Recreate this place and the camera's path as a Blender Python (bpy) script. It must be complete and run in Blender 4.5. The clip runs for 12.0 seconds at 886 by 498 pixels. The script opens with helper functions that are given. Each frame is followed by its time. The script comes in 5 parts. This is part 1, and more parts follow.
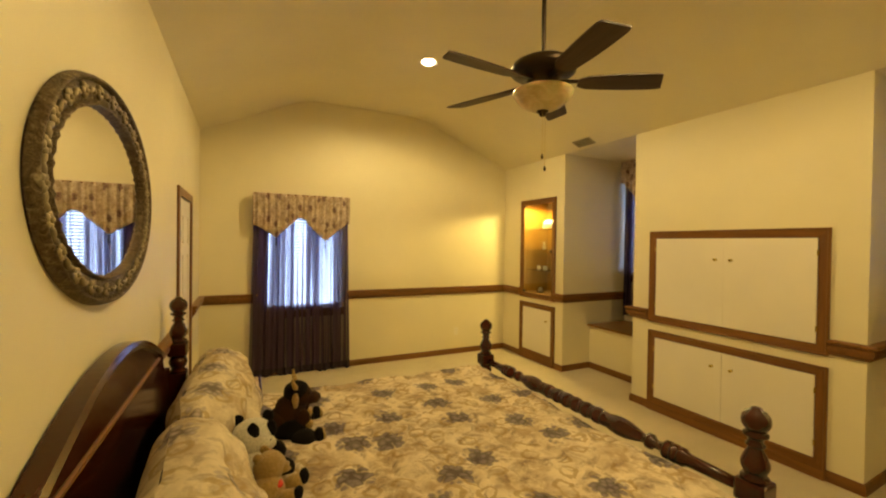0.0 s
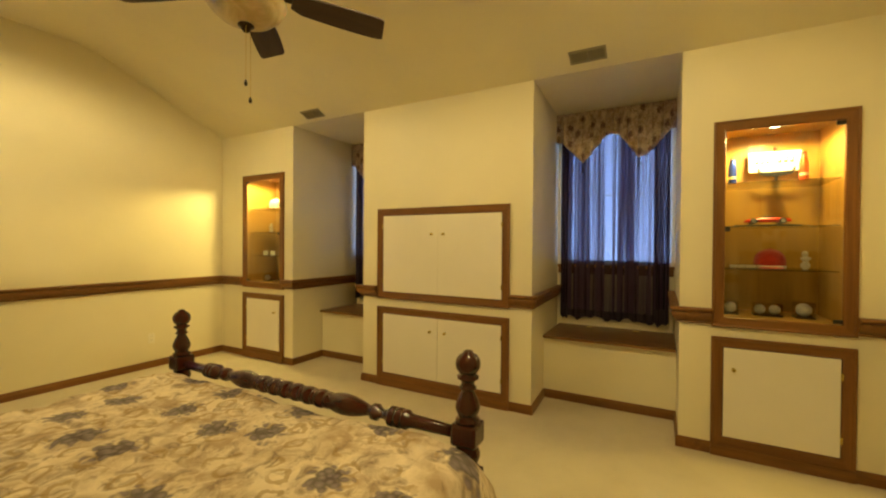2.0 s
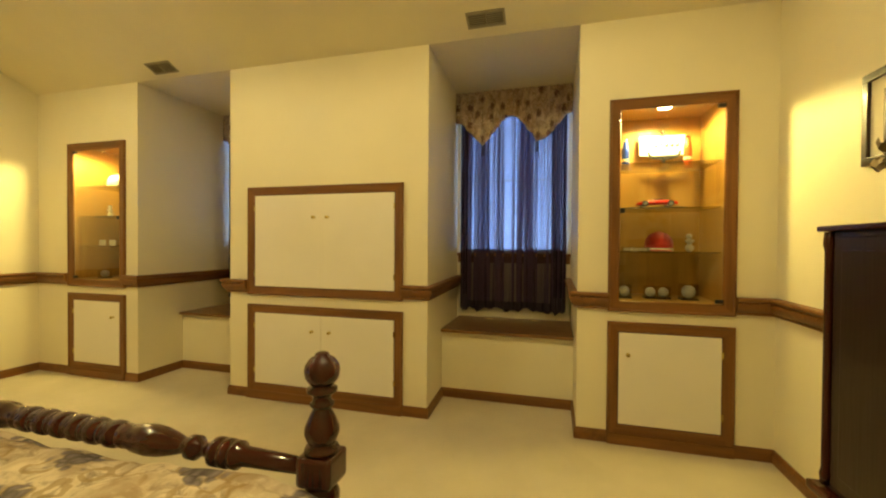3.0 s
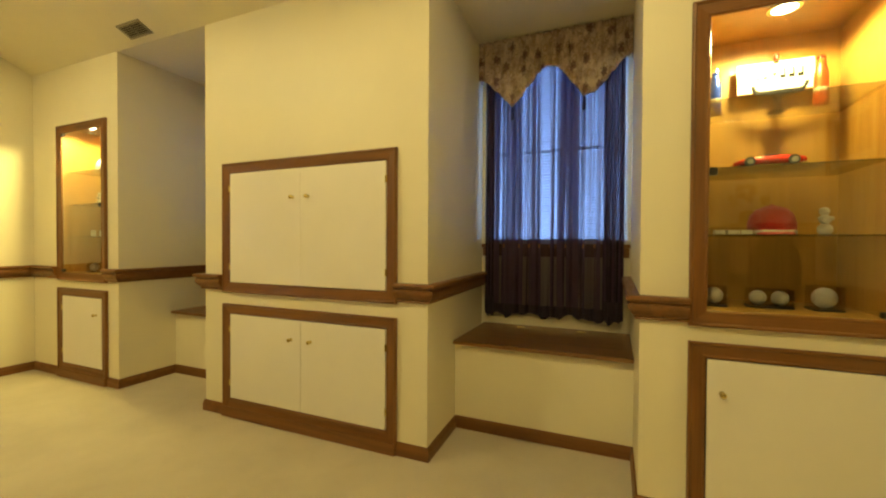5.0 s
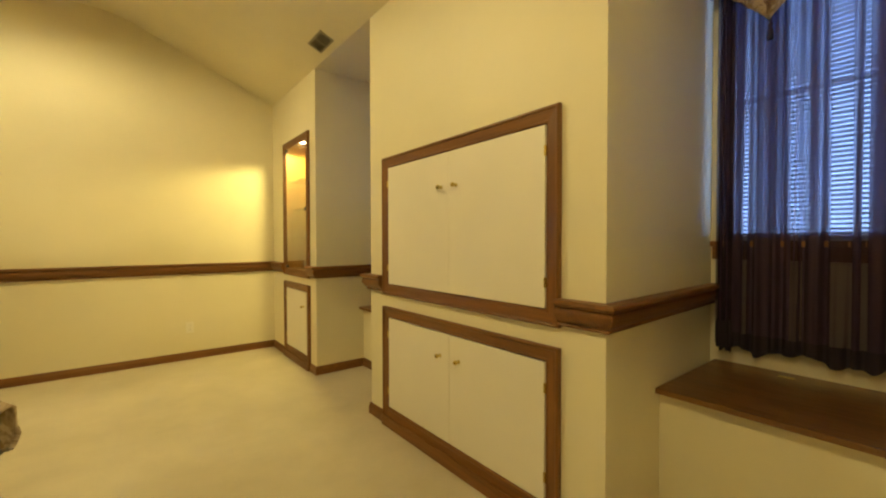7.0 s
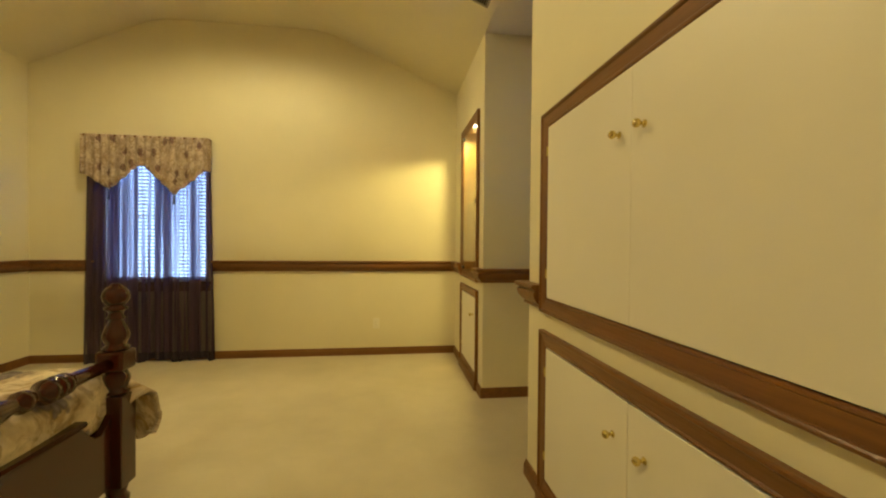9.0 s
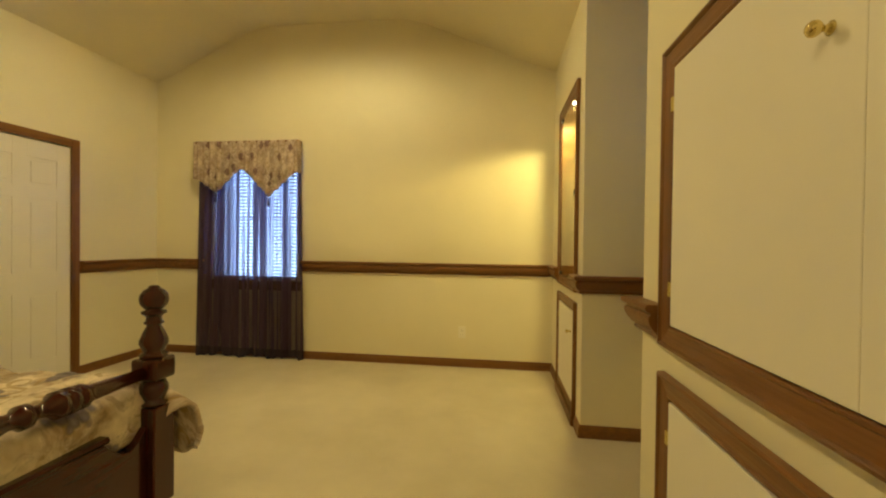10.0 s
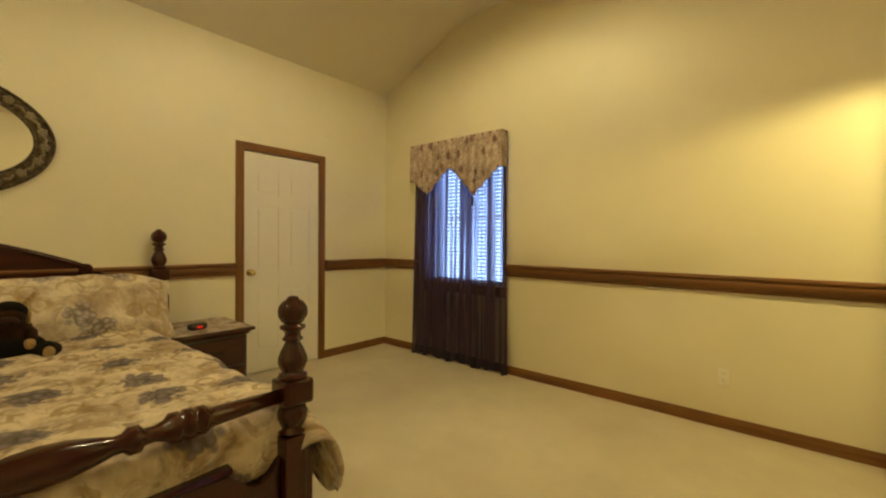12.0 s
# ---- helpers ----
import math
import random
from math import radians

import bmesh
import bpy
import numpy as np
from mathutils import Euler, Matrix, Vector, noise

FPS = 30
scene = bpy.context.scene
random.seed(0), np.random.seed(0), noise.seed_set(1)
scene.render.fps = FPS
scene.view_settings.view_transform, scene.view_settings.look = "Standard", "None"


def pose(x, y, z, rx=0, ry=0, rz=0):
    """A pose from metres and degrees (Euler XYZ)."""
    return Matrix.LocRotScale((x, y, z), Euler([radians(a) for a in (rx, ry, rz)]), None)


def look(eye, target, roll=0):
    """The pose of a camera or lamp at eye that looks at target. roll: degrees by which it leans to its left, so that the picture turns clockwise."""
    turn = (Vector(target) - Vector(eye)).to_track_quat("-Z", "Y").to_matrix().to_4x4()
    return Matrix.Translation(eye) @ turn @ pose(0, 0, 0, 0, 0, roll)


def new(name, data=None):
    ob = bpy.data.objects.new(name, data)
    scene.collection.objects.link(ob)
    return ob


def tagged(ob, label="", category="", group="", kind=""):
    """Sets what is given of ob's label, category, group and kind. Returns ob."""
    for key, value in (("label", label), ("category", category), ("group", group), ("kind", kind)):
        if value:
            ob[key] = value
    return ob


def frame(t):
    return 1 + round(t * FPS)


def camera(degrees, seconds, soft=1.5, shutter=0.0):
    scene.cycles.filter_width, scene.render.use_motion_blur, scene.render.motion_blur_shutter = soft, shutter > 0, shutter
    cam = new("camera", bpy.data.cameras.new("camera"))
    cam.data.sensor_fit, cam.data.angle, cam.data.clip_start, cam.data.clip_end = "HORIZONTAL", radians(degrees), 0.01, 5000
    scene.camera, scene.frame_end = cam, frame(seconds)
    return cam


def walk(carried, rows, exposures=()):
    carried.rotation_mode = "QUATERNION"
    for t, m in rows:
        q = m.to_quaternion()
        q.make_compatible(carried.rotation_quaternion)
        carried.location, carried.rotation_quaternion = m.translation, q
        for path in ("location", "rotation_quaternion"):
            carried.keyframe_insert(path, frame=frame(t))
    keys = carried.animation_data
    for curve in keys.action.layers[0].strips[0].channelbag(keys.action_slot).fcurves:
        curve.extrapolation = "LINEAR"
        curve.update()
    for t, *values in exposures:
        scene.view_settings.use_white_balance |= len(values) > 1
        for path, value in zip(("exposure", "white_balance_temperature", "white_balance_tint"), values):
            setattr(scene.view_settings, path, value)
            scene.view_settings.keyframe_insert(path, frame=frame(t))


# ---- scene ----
cam = camera(95.1, 12.0, 2.1)
PATH = [
    (0, (0.235, 0.271, 1.676), (1.114, 2.067, 1.651), 0.8),
    (0.5, (0.28, 0.335, 1.655), (1.429, 1.972, 1.627), 0.75),
    (1, (0.341, 0.39, 1.614), (1.734, 1.824, 1.588), 0.7),
    (1.5, (0.438, 0.458, 1.532), (2.027, 1.673, 1.51), 0.5),
    (2, (0.59, 0.483, 1.465), (2.351, 1.431, 1.445), 0.4),
    (2.5, (0.81, 0.5, 1.462), (2.673, 1.228, 1.434), 0.3),
    (3, (1.045, 0.519, 1.355), (2.974, 1.049, 1.33), 0.4),
    (3.2, (1.132, 0.537, 1.288), (3.077, 1.008, 1.280), 0.35),
    (4.8, (1.828, 0.467, 1.260), (3.702, 1.166, 1.235), 0.3),
    (5, (1.914, 0.474, 1.268), (3.756, 1.252, 1.239), 0.3),
    (5.5, (2.088, 0.488, 1.263), (3.831, 1.468, 1.234), 0.2),
    (6, (2.252, 0.498, 1.261), (3.874, 1.668, 1.232), 0.1),
    (6.5, (2.427, 0.552, 1.251), (3.867, 1.939, 1.222), 0.1),
    (7, (2.603, 0.647, 1.266), (3.842, 2.217, 1.228), -0.1),
    (7.2, (2.677, 0.690, 1.259), (3.823, 2.329, 1.222), 0.0),
    (8.8, (3.253, 1.166, 1.230), (3.608, 3.133, 1.200), 0.3),
    (9, (3.298, 1.249, 1.222), (3.558, 3.232, 1.197), 0.5),
    (9.5, (3.422, 1.485, 1.221), (3.407, 3.484, 1.191), 0.6),
    (10, (3.49, 1.723, 1.217), (3.226, 3.705, 1.195), 0.7),
    (10.5, (3.483, 1.946, 1.228), (2.949, 3.873, 1.203), 0.7),
    (11, (3.483, 2.106, 1.226), (2.667, 3.932, 1.196), 0.5),
    (11.5, (3.481, 2.282, 1.237), (2.409, 3.97, 1.203), 0.6),
    (12, (3.442, 2.446, 1.237), (2.158, 3.978, 1.2), 0.6),
]
walk(cam, [(t, look(eye, target, roll)) for t, eye, target, roll in PATH], [(0, -0.20, 7900, 14), (1.5, -0.20, 7450, 12), (2.5, -0.09, 7100, 8), (5.0, 0.02, 6650, 3), (7.0, -0.12, 6650, 7), (9.0, -0.42, 6650, 8), (10.5, -0.42, 6550, 10), (12, -0.50, 6300, 12)])

# ---- room measures ----
XW, XE, YS, YN = -0.240, 4.030, -0.82, 5.750      # inner faces of the four walls
XB = 5.20                                         # back wall of the window alcoves
COL = (1.462, 3.308)                               # middle column
FLARE = 0.04                                      # the south alcove widens towards its window
ALC_S, ALC_N = (0.360, 1.462), (3.308, 4.388)       # alcoves
ZE, ZW, ZF, XF0, XF1 = 2.885, 2.96, 3.50, 0.93, 2.58   # ceiling: east, west, flat part
RAIL0, RAIL1 = 0.918, 1.03
BASE = 0.080

# ---- world and light ----
world = bpy.data.worlds.new("sky")
scene.world = world
world.use_nodes = True
wn = world.node_tree.nodes
sky = wn.new("ShaderNodeTexSky")
sky.sky_type = "NISHITA"
sky.sun_disc = False
sky.sun_elevation = radians(28)
sky.sun_rotation = radians(10)
sky.air_density, sky.dust_density = 1.2, 2.0
world.node_tree.links.new(sky.outputs[0], wn["Background"].inputs[0])
wn["Background"].inputs[1].default_value = 0.10


def lamp(name, kind, matrix, energy, color, **settings):
    data = bpy.data.lights.new(name, kind)
    data.energy, data.color = energy, color
    ob = new(name, data)
    ob.matrix_world = matrix
    return ob


WARM = (1.0, 0.81, 0.378)
sun = lamp("sun", "SUN", look((4, 20, 12), (1, 0, 0)), 0.6, (1.0, 0.95, 0.88))
sun.data.angle = radians(12)
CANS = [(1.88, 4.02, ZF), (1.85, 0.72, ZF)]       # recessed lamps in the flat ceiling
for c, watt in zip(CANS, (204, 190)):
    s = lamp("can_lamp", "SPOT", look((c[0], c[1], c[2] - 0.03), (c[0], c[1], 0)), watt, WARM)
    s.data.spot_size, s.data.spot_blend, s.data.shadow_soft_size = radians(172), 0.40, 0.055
PUCKS = [(4.082, 4.912, 2.308), (4.15, -0.205, 2.312)]  # small lamps in the display cabinets
for c, watt in zip(PUCKS, (118, 112)):
    s = lamp("puck_lamp", "SPOT", look((c[0], c[1], c[2] - 0.02), (c[0], c[1], 0)), watt, (1.0, 0.80, 0.26))
    s.data.spot_size, s.data.spot_blend, s.data.shadow_soft_size = radians(174), 0.28, 0.06

# ---- materials ----


def material(name, color, rough=0.6, metal=0.0, spec=0.5):
    m = bpy.data.materials.new(name)
    m.use_nodes = True
    b = m.node_tree.nodes["Principled BSDF"]
    b.inputs["Base Color"].default_value = (*color, 1)
    b.inputs["Roughness"].default_value = rough
    b.inputs["Metallic"].default_value = metal
    b.inputs["Specular IOR Level"].default_value = spec
    return m, m.node_tree, b


def coords(nt, scale=(1, 1, 1)):
    tc, mp = nt.nodes.new("ShaderNodeTexCoord"), nt.nodes.new("ShaderNodeMapping")
    mp.inputs["Scale"].default_value = scale
    nt.links.new(tc.outputs["Object"], mp.inputs[0])
    return mp.outputs[0]


def noise_tex(nt, vec, scale, detail=4, rough=0.55, distortion=0.0):
    n = nt.nodes.new("ShaderNodeTexNoise")
    n.inputs["Scale"].default_value, n.inputs["Detail"].default_value = scale, detail
    n.inputs["Roughness"].default_value, n.inputs["Distortion"].default_value = rough, distortion
    nt.links.new(vec, n.inputs["Vector"])
    return n.outputs[0]


def ramp(nt, fac, stops):
    r = nt.nodes.new("ShaderNodeValToRGB")
    e = r.color_ramp.elements
    while len(e) < len(stops):
        e.new(0.5)
    for el, (p, c) in zip(e, stops):
        el.position, el.color = p, (*c, 1)
    nt.links.new(fac, r.inputs[0])
    return r.outputs[0]


def mixed(nt, fac, a, b, mode="MIX"):
    m = nt.nodes.new("ShaderNodeMix")
    m.data_type, m.blend_type = "RGBA", mode
    for sock, v in ((m.inputs[0], fac), (m.inputs[6], a), (m.inputs[7], b)):
        if isinstance(v, (int, float)):
            sock.default_value = v
        elif isinstance(v, tuple):
            sock.default_value = (*v, 1)
        else:
            nt.links.new(v, sock)
    return m.outputs[2]


def bump(nt, b, height, strength=0.2, distance=0.01):
    n = nt.nodes.new("ShaderNodeBump")
    n.inputs["Strength"].default_value, n.inputs["Distance"].default_value = strength, distance
    nt.links.new(height, n.inputs["Height"])
    nt.links.new(n.outputs[0], b.inputs["Normal"])


def math_node(nt, op, a, b):
    n = nt.nodes.new("ShaderNodeMath")
    n.operation = op
    for sock, v in zip(n.inputs, (a, b)):
        if isinstance(v, (int, float)):
            sock.default_value = v
        else:
            nt.links.new(v, sock)
    return n.outputs[0]


def paint(name, color, rough=0.55, grain=0.25):
    m, nt, b = material(name, color, rough)
    v = coords(nt)
    big = noise_tex(nt, v, 1.3, 5)
    dark = tuple(c * 0.93 for c in color)
    nt.links.new(ramp(nt, big, [(0.3, dark), (0.7, color)]), b.inputs["Base Color"])
    bump(nt, b, noise_tex(nt, v, 260, 3), grain, 0.002)
    return m


def wood(name, light, dark, rough=0.4, axis=2, coat=0.0, scale=1.0):
    m, nt, b = material(name, light, rough)
    s = [22 * scale] * 3
    s[axis] = 1.4 * scale
    v = coords(nt, tuple(s))
    g = noise_tex(nt, v, 1.0, 6, 0.6, 0.8)
    s2 = [160] * 3
    s2[axis] = 5
    f = noise_tex(nt, coords(nt, tuple(s2)), 1.0, 3)
    col = ramp(nt, g, [(0.28, dark), (0.62, light), (0.8, tuple(c * 1.12 for c in light))])
    col = mixed(nt, math_node(nt, "MULTIPLY", f, 0.28), col, tuple(c * 0.6 for c in dark))
    nt.links.new(col, b.inputs["Base Color"])
    nt.links.new(ramp(nt, f, [(0.3, (rough * 0.8,) * 3), (0.7, (min(1, rough * 1.25),) * 3)]), b.inputs["Roughness"])
    b.inputs["Coat Weight"].default_value, b.inputs["Coat Roughness"].default_value = coat, 0.08
    bump(nt, b, f, 0.07, 0.0015)
    return m


WALL = paint("wall_paint", (0.80, 0.73, 0.53), 0.5)
CEIL = paint("ceiling_paint", (0.82, 0.755, 0.565), 0.8)
WHITE = paint("door_paint", (0.82, 0.77, 0.67), 0.42, 0.1)
OAK_X = wood("oak_x", (0.222, 0.089, 0.020), (0.125, 0.045, 0.010), 0.42, 0, 0.1)
OAK_Y = wood("oak_y", (0.222, 0.089, 0.020), (0.125, 0.045, 0.010), 0.42, 1, 0.1)
OAK_Z = wood("oak_z", (0.222, 0.089, 0.020), (0.125, 0.045, 0.010), 0.42, 2, 0.1)
PANEL = wood("cabinet_panel", (0.46, 0.245, 0.052), (0.33, 0.165, 0.034), 0.45, 2, 0.1, 0.6)
DARK_Y = wood("dark_y", (0.050, 0.0098, 0.0048), (0.034, 0.0068, 0.0035), 0.19, 1, 0.25)
DARK_Z = wood("dark_z", (0.050, 0.0098, 0.0048), (0.034, 0.0068, 0.0035), 0.19, 2, 0.25)
DARK_X = wood("dark_x", (0.050, 0.0098, 0.0048), (0.034, 0.0068, 0.0035), 0.19, 0, 0.25)
for m_ in (DARK_X, DARK_Y, DARK_Z):
    m_.node_tree.nodes["Principled BSDF"].inputs["Specular IOR Level"].default_value = 0.36
BLACKWOOD = wood("chest_wood", (0.020, 0.0065, 0.0045), (0.013, 0.0045, 0.003), 0.36, 2, 0.15)
FANWOOD = wood("fan_wood", (0.050, 0.022, 0.014), (0.030, 0.013, 0.008), 0.5, 0)
BRONZE = material("bronze", (0.030, 0.018, 0.010), 0.38, 0.7)[0]
BRASS = material("brass", (0.78, 0.64, 0.26), 0.2, 1.0)[0]
BLACK = material("black_plastic", (0.012, 0.011, 0.011), 0.35)[0]
CHROME = material("nickel", (0.6, 0.58, 0.54), 0.25, 1.0)[0]
PLATE = material("switch_plate", (0.82, 0.77, 0.65), 0.35)[0]
# near-black fill that stands in for shade in gaps and vent slots
SHADOW = material("gap_shade", (0.03, 0.02, 0.012), 0.9)[0]
MIRROR = material("mirror_glass", (0.90, 0.90, 0.88), 0.02, 1.0)[0]


def vinyl():
    """Thin white slats that let some daylight glow through."""
    m, nt, b = material("blind_vinyl", (0.60, 0.64, 0.70), 0.45)
    tl, mx = nt.nodes.new("ShaderNodeBsdfTranslucent"), nt.nodes.new("ShaderNodeMixShader")
    tl.inputs[0].default_value = (0.72, 0.76, 0.85, 1)
    mx.inputs[0].default_value = 0.14
    nt.links.new(b.outputs[0], mx.inputs[1])
    nt.links.new(tl.outputs[0], mx.inputs[2])
    nt.links.new(mx.outputs[0], nt.nodes["Material Output"].inputs[0])
    return m


VINYL = vinyl()
RED = material("red_enamel", (0.55, 0.02, 0.012), 0.25)[0]
BLUE = material("blue_aluminium", (0.02, 0.06, 0.42), 0.3, 0.4)[0]
ORANGE = material("red_aluminium", (0.62, 0.08, 0.02), 0.3, 0.4)[0]
CREAMBALL = material("ball_leather", (0.55, 0.49, 0.36), 0.5)[0]
TYRE = material("tyre_rubber", (0.02, 0.02, 0.02), 0.7)[0]


def glowing(name, color, strength):
    m = bpy.data.materials.new(name)
    m.use_nodes = True
    b = m.node_tree.nodes["Principled BSDF"]
    b.inputs["Base Color"].default_value = (*color, 1)
    b.inputs["Emission Color"].default_value = (*color, 1)
    b.inputs["Emission Strength"].default_value = strength
    return m


BULB = glowing("lamp_glow", (1.0, 0.86, 0.55), 30)
DIGITS = glowing("red_digits", (1.0, 0.02, 0.015), 0.9)


def glass(name, tint, rough=0.0, amount=0.12):
    m = bpy.data.materials.new(name)
    m.use_nodes = True
    nt = m.node_tree
    nt.nodes.remove(nt.nodes["Principled BSDF"])
    tr, gl, mx = (nt.nodes.new("ShaderNodeBsdf" + k) for k in ("Transparent", "Glossy", "Transparent"))
    nt.nodes.remove(mx)
    mx = nt.nodes.new("ShaderNodeMixShader")
    tr.inputs[0].default_value = (*tint, 1)
    gl.inputs["Roughness"].default_value = rough
    lw = nt.nodes.new("ShaderNodeLayerWeight")
    lw.inputs[0].default_value = 0.5
    gloss = math_node(nt, "MULTIPLY", math_node(nt, "POWER", lw.outputs["Facing"], 4.0), 0.8)
    nt.links.new(math_node(nt, "ADD", gloss, 0.035), mx.inputs[0])
    nt.links.new(tr.outputs[0], mx.inputs[1])
    nt.links.new(gl.outputs[0], mx.inputs[2])
    nt.links.new(mx.outputs[0], nt.nodes["Material Output"].inputs[0])
    return m


PANE = glass("window_glass", (0.95, 0.97, 1.0))
SHELFGLASS = glass("shelf_glass", (0.74, 0.74, 0.66))
CLEARBOX = glass("clear_plastic", (0.92, 0.92, 0.90))


def carpet():
    m, nt, b = material("carpet", (0.72, 0.65, 0.52), 0.95, 0, 0.1)
    v = coords(nt)
    a = noise_tex(nt, v, 1.6, 4, 0.6)
    f = noise_tex(nt, v, 420, 3, 0.7)
    col = ramp(nt, a, [(0.3, (0.46, 0.408, 0.312)), (0.7, (0.57, 0.507, 0.395))])
    col = mixed(nt, 0.5, col, ramp(nt, f, [(0.25, (0.35, 0.30, 0.22)), (0.7, (0.85, 0.78, 0.64))]), "SOFT_LIGHT")
    nt.links.new(col, b.inputs["Base Color"])
    b.inputs["Sheen Weight"].default_value = 0.15
    bump(nt, b, math_node(nt, "ADD", f, math_node(nt, "MULTIPLY", noise_tex(nt, v, 60, 3), 0.8)), 0.5, 0.004)
    return m


CARPET = carpet()


def sheer():
    """Dark violet voile: thread density varies along the width in narrow gathers."""
    m = bpy.data.materials.new("sheer_voile")
    m.use_nodes = True
    nt = m.node_tree
    b = nt.nodes["Principled BSDF"]
    b.inputs["Base Color"].default_value = (0.046, 0.022, 0.048, 1)
    b.inputs["Roughness"].default_value = 0.7
    wide = noise_tex(nt, coords(nt, (9, 9, 0.15)), 1.0, 2, 0.5)
    fine = noise_tex(nt, coords(nt, (38, 38, 0.3)), 1.0, 2, 0.5)
    mid_ = noise_tex(nt, coords(nt, (21, 21, 0.2)), 1.0, 1, 0.4)
    g = math_node(nt, "ADD", math_node(nt, "MULTIPLY", wide, 0.42), math_node(nt, "ADD", math_node(nt, "MULTIPLY", mid_, 0.40), math_node(nt, "MULTIPLY", fine, 0.18)))
    tr, tl, m1, m2 = nt.nodes.new("ShaderNodeBsdfTransparent"), nt.nodes.new("ShaderNodeBsdfTranslucent"), nt.nodes.new("ShaderNodeMixShader"), nt.nodes.new("ShaderNodeMixShader")
    tr.inputs[0].default_value = (0.92, 0.90, 1.0, 1)
    tl.inputs[0].default_value = (0.045, 0.034, 0.095, 1)
    m1.inputs[0].default_value = 0.15
    fac = ramp(nt, g, [(0.41, (0.72,) * 3), (0.485, (0.845,) * 3), (0.52, (0.945,) * 3), (0.56, (0.988,) * 3)])
    nt.links.new(b.outputs[0], m1.inputs[1])
    nt.links.new(tl.outputs[0], m1.inputs[2])
    nt.links.new(fac, m2.inputs[0])
    nt.links.new(tr.outputs[0], m2.inputs[1])
    nt.links.new(m1.outputs[0], m2.inputs[2])
    nt.links.new(m2.outputs[0], nt.nodes["Material Output"].inputs[0])
    return m


SHEER = sheer()
HEM = material("hem_cloth", (0.022, 0.014, 0.026), 0.85)[0]


def floral(name, base, flower, leaf, cell, blot, rand=0.45, mottle=0.8):
    """Cream cloth with grey-violet blooms in a loose diaper, tan leaves and scrolls."""
    m, nt, b = material(name, base, 0.85, 0, 0.2)
    tc = nt.nodes.new("ShaderNodeTexCoord")
    sep, com = nt.nodes.new("ShaderNodeSeparateXYZ"), nt.nodes.new("ShaderNodeCombineXYZ")
    nt.links.new(tc.outputs["UV"], sep.inputs[0])
    nt.links.new(sep.outputs[0], com.inputs[0])
    nt.links.new(sep.outputs[1], com.inputs[1])
    v = com.outputs[0]
    wob = nt.nodes.new("ShaderNodeTexNoise")
    wob.inputs["Scale"].default_value, wob.inputs["Detail"].default_value = 9.0 / (cell * 4), 4
    nt.links.new(v, wob.inputs["Vector"])
    add = nt.nodes.new("ShaderNodeVectorMath")
    add.operation = "MULTIPLY_ADD"
    add.inputs[1].default_value = (0.16 * cell,) * 3
    nt.links.new(wob.outputs["Color"], add.inputs[0])
    nt.links.new(v, add.inputs[2])
    w = add.outputs[0]

    def cells(scale, rand):
        t = nt.nodes.new("ShaderNodeTexVoronoi")
        t.voronoi_dimensions = "2D"
        t.inputs["Scale"].default_value, t.inputs["Randomness"].default_value = scale, rand
        nt.links.new(w, t.inputs["Vector"])
        return t.outputs["Distance"]
    big = cells(1 / cell, rand)
    petal = cells(9 / cell, 0.9)
    edge = math_node(nt, "ADD", big, math_node(nt, "MULTIPLY", petal, 0.24))
    fmask = ramp(nt, edge, [(blot - 0.02, (1, 1, 1)), (blot + 0.06, (0, 0, 0))])
    inner = ramp(nt, petal, [(0.08, tuple(c * 3.4 for c in flower)), (0.3, tuple(c * 2.2 for c in flower)), (0.52, flower)])
    curl = cells(2.3 / cell, 0.9)
    sp = math_node(nt, "SINE", math_node(nt, "ADD", math_node(nt, "MULTIPLY", curl, 19.0), math_node(nt, "MULTIPLY", noise_tex(nt, v, 4.5 / cell, 3), 6.0)), 0.0)
    near = ramp(nt, curl, [(0.36, (1, 1, 1)), (0.46, (0, 0, 0))])
    some = ramp(nt, noise_tex(nt, v, 2.2 / cell, 2), [(0.38, (0, 0, 0)), (0.50, (1, 1, 1))])
    scroll = math_node(nt, "MULTIPLY", math_node(nt, "MULTIPLY", ramp(nt, sp, [(0.25, (0, 0, 0)), (0.7, (1, 1, 1))]), near), some)
    patch = ramp(nt, noise_tex(nt, v, 1.6 / cell, 4, 0.6), [(0.42, (0, 0, 0)), (0.62, (1, 1, 1))])
    smudge = ramp(nt, noise_tex(nt, w, 3.4 / cell, 5, 0.65, 1.0), [(0.50, (0, 0, 0)), (0.66, (1, 1, 1))])
    pale = ramp(nt, noise_tex(nt, w, 5.0 / cell, 3, 0.6, 0.6), [(0.50, (0, 0, 0)), (0.64, (1, 1, 1))])
    col = mixed(nt, math_node(nt, "MULTIPLY", patch, 0.75), base, leaf)
    col = mixed(nt, math_node(nt, "MULTIPLY", pale, 0.45), col, tuple(min(0.8, c * 1.22) for c in base))
    col = mixed(nt, math_node(nt, "MULTIPLY", smudge, mottle), col, tuple(0.5 * a + 0.5 * b_ for a, b_ in zip(flower, leaf)))
    col = mixed(nt, math_node(nt, "MULTIPLY", scroll, 0.62), col, (leaf[0] * 0.98, leaf[1] * 0.95, leaf[2] * 0.62))
    col = mixed(nt, math_node(nt, "MULTIPLY", fmask, 0.85), col, inner)
    nt.links.new(col, b.inputs["Base Color"])
    weave = noise_tex(nt, coords(nt), 500, 2)
    bump(nt, b, math_node(nt, "ADD", math_node(nt, "MULTIPLY", weave, 0.15), noise_tex(nt, coords(nt), 14, 4, 0.6)), 0.6, 0.022)
    return m


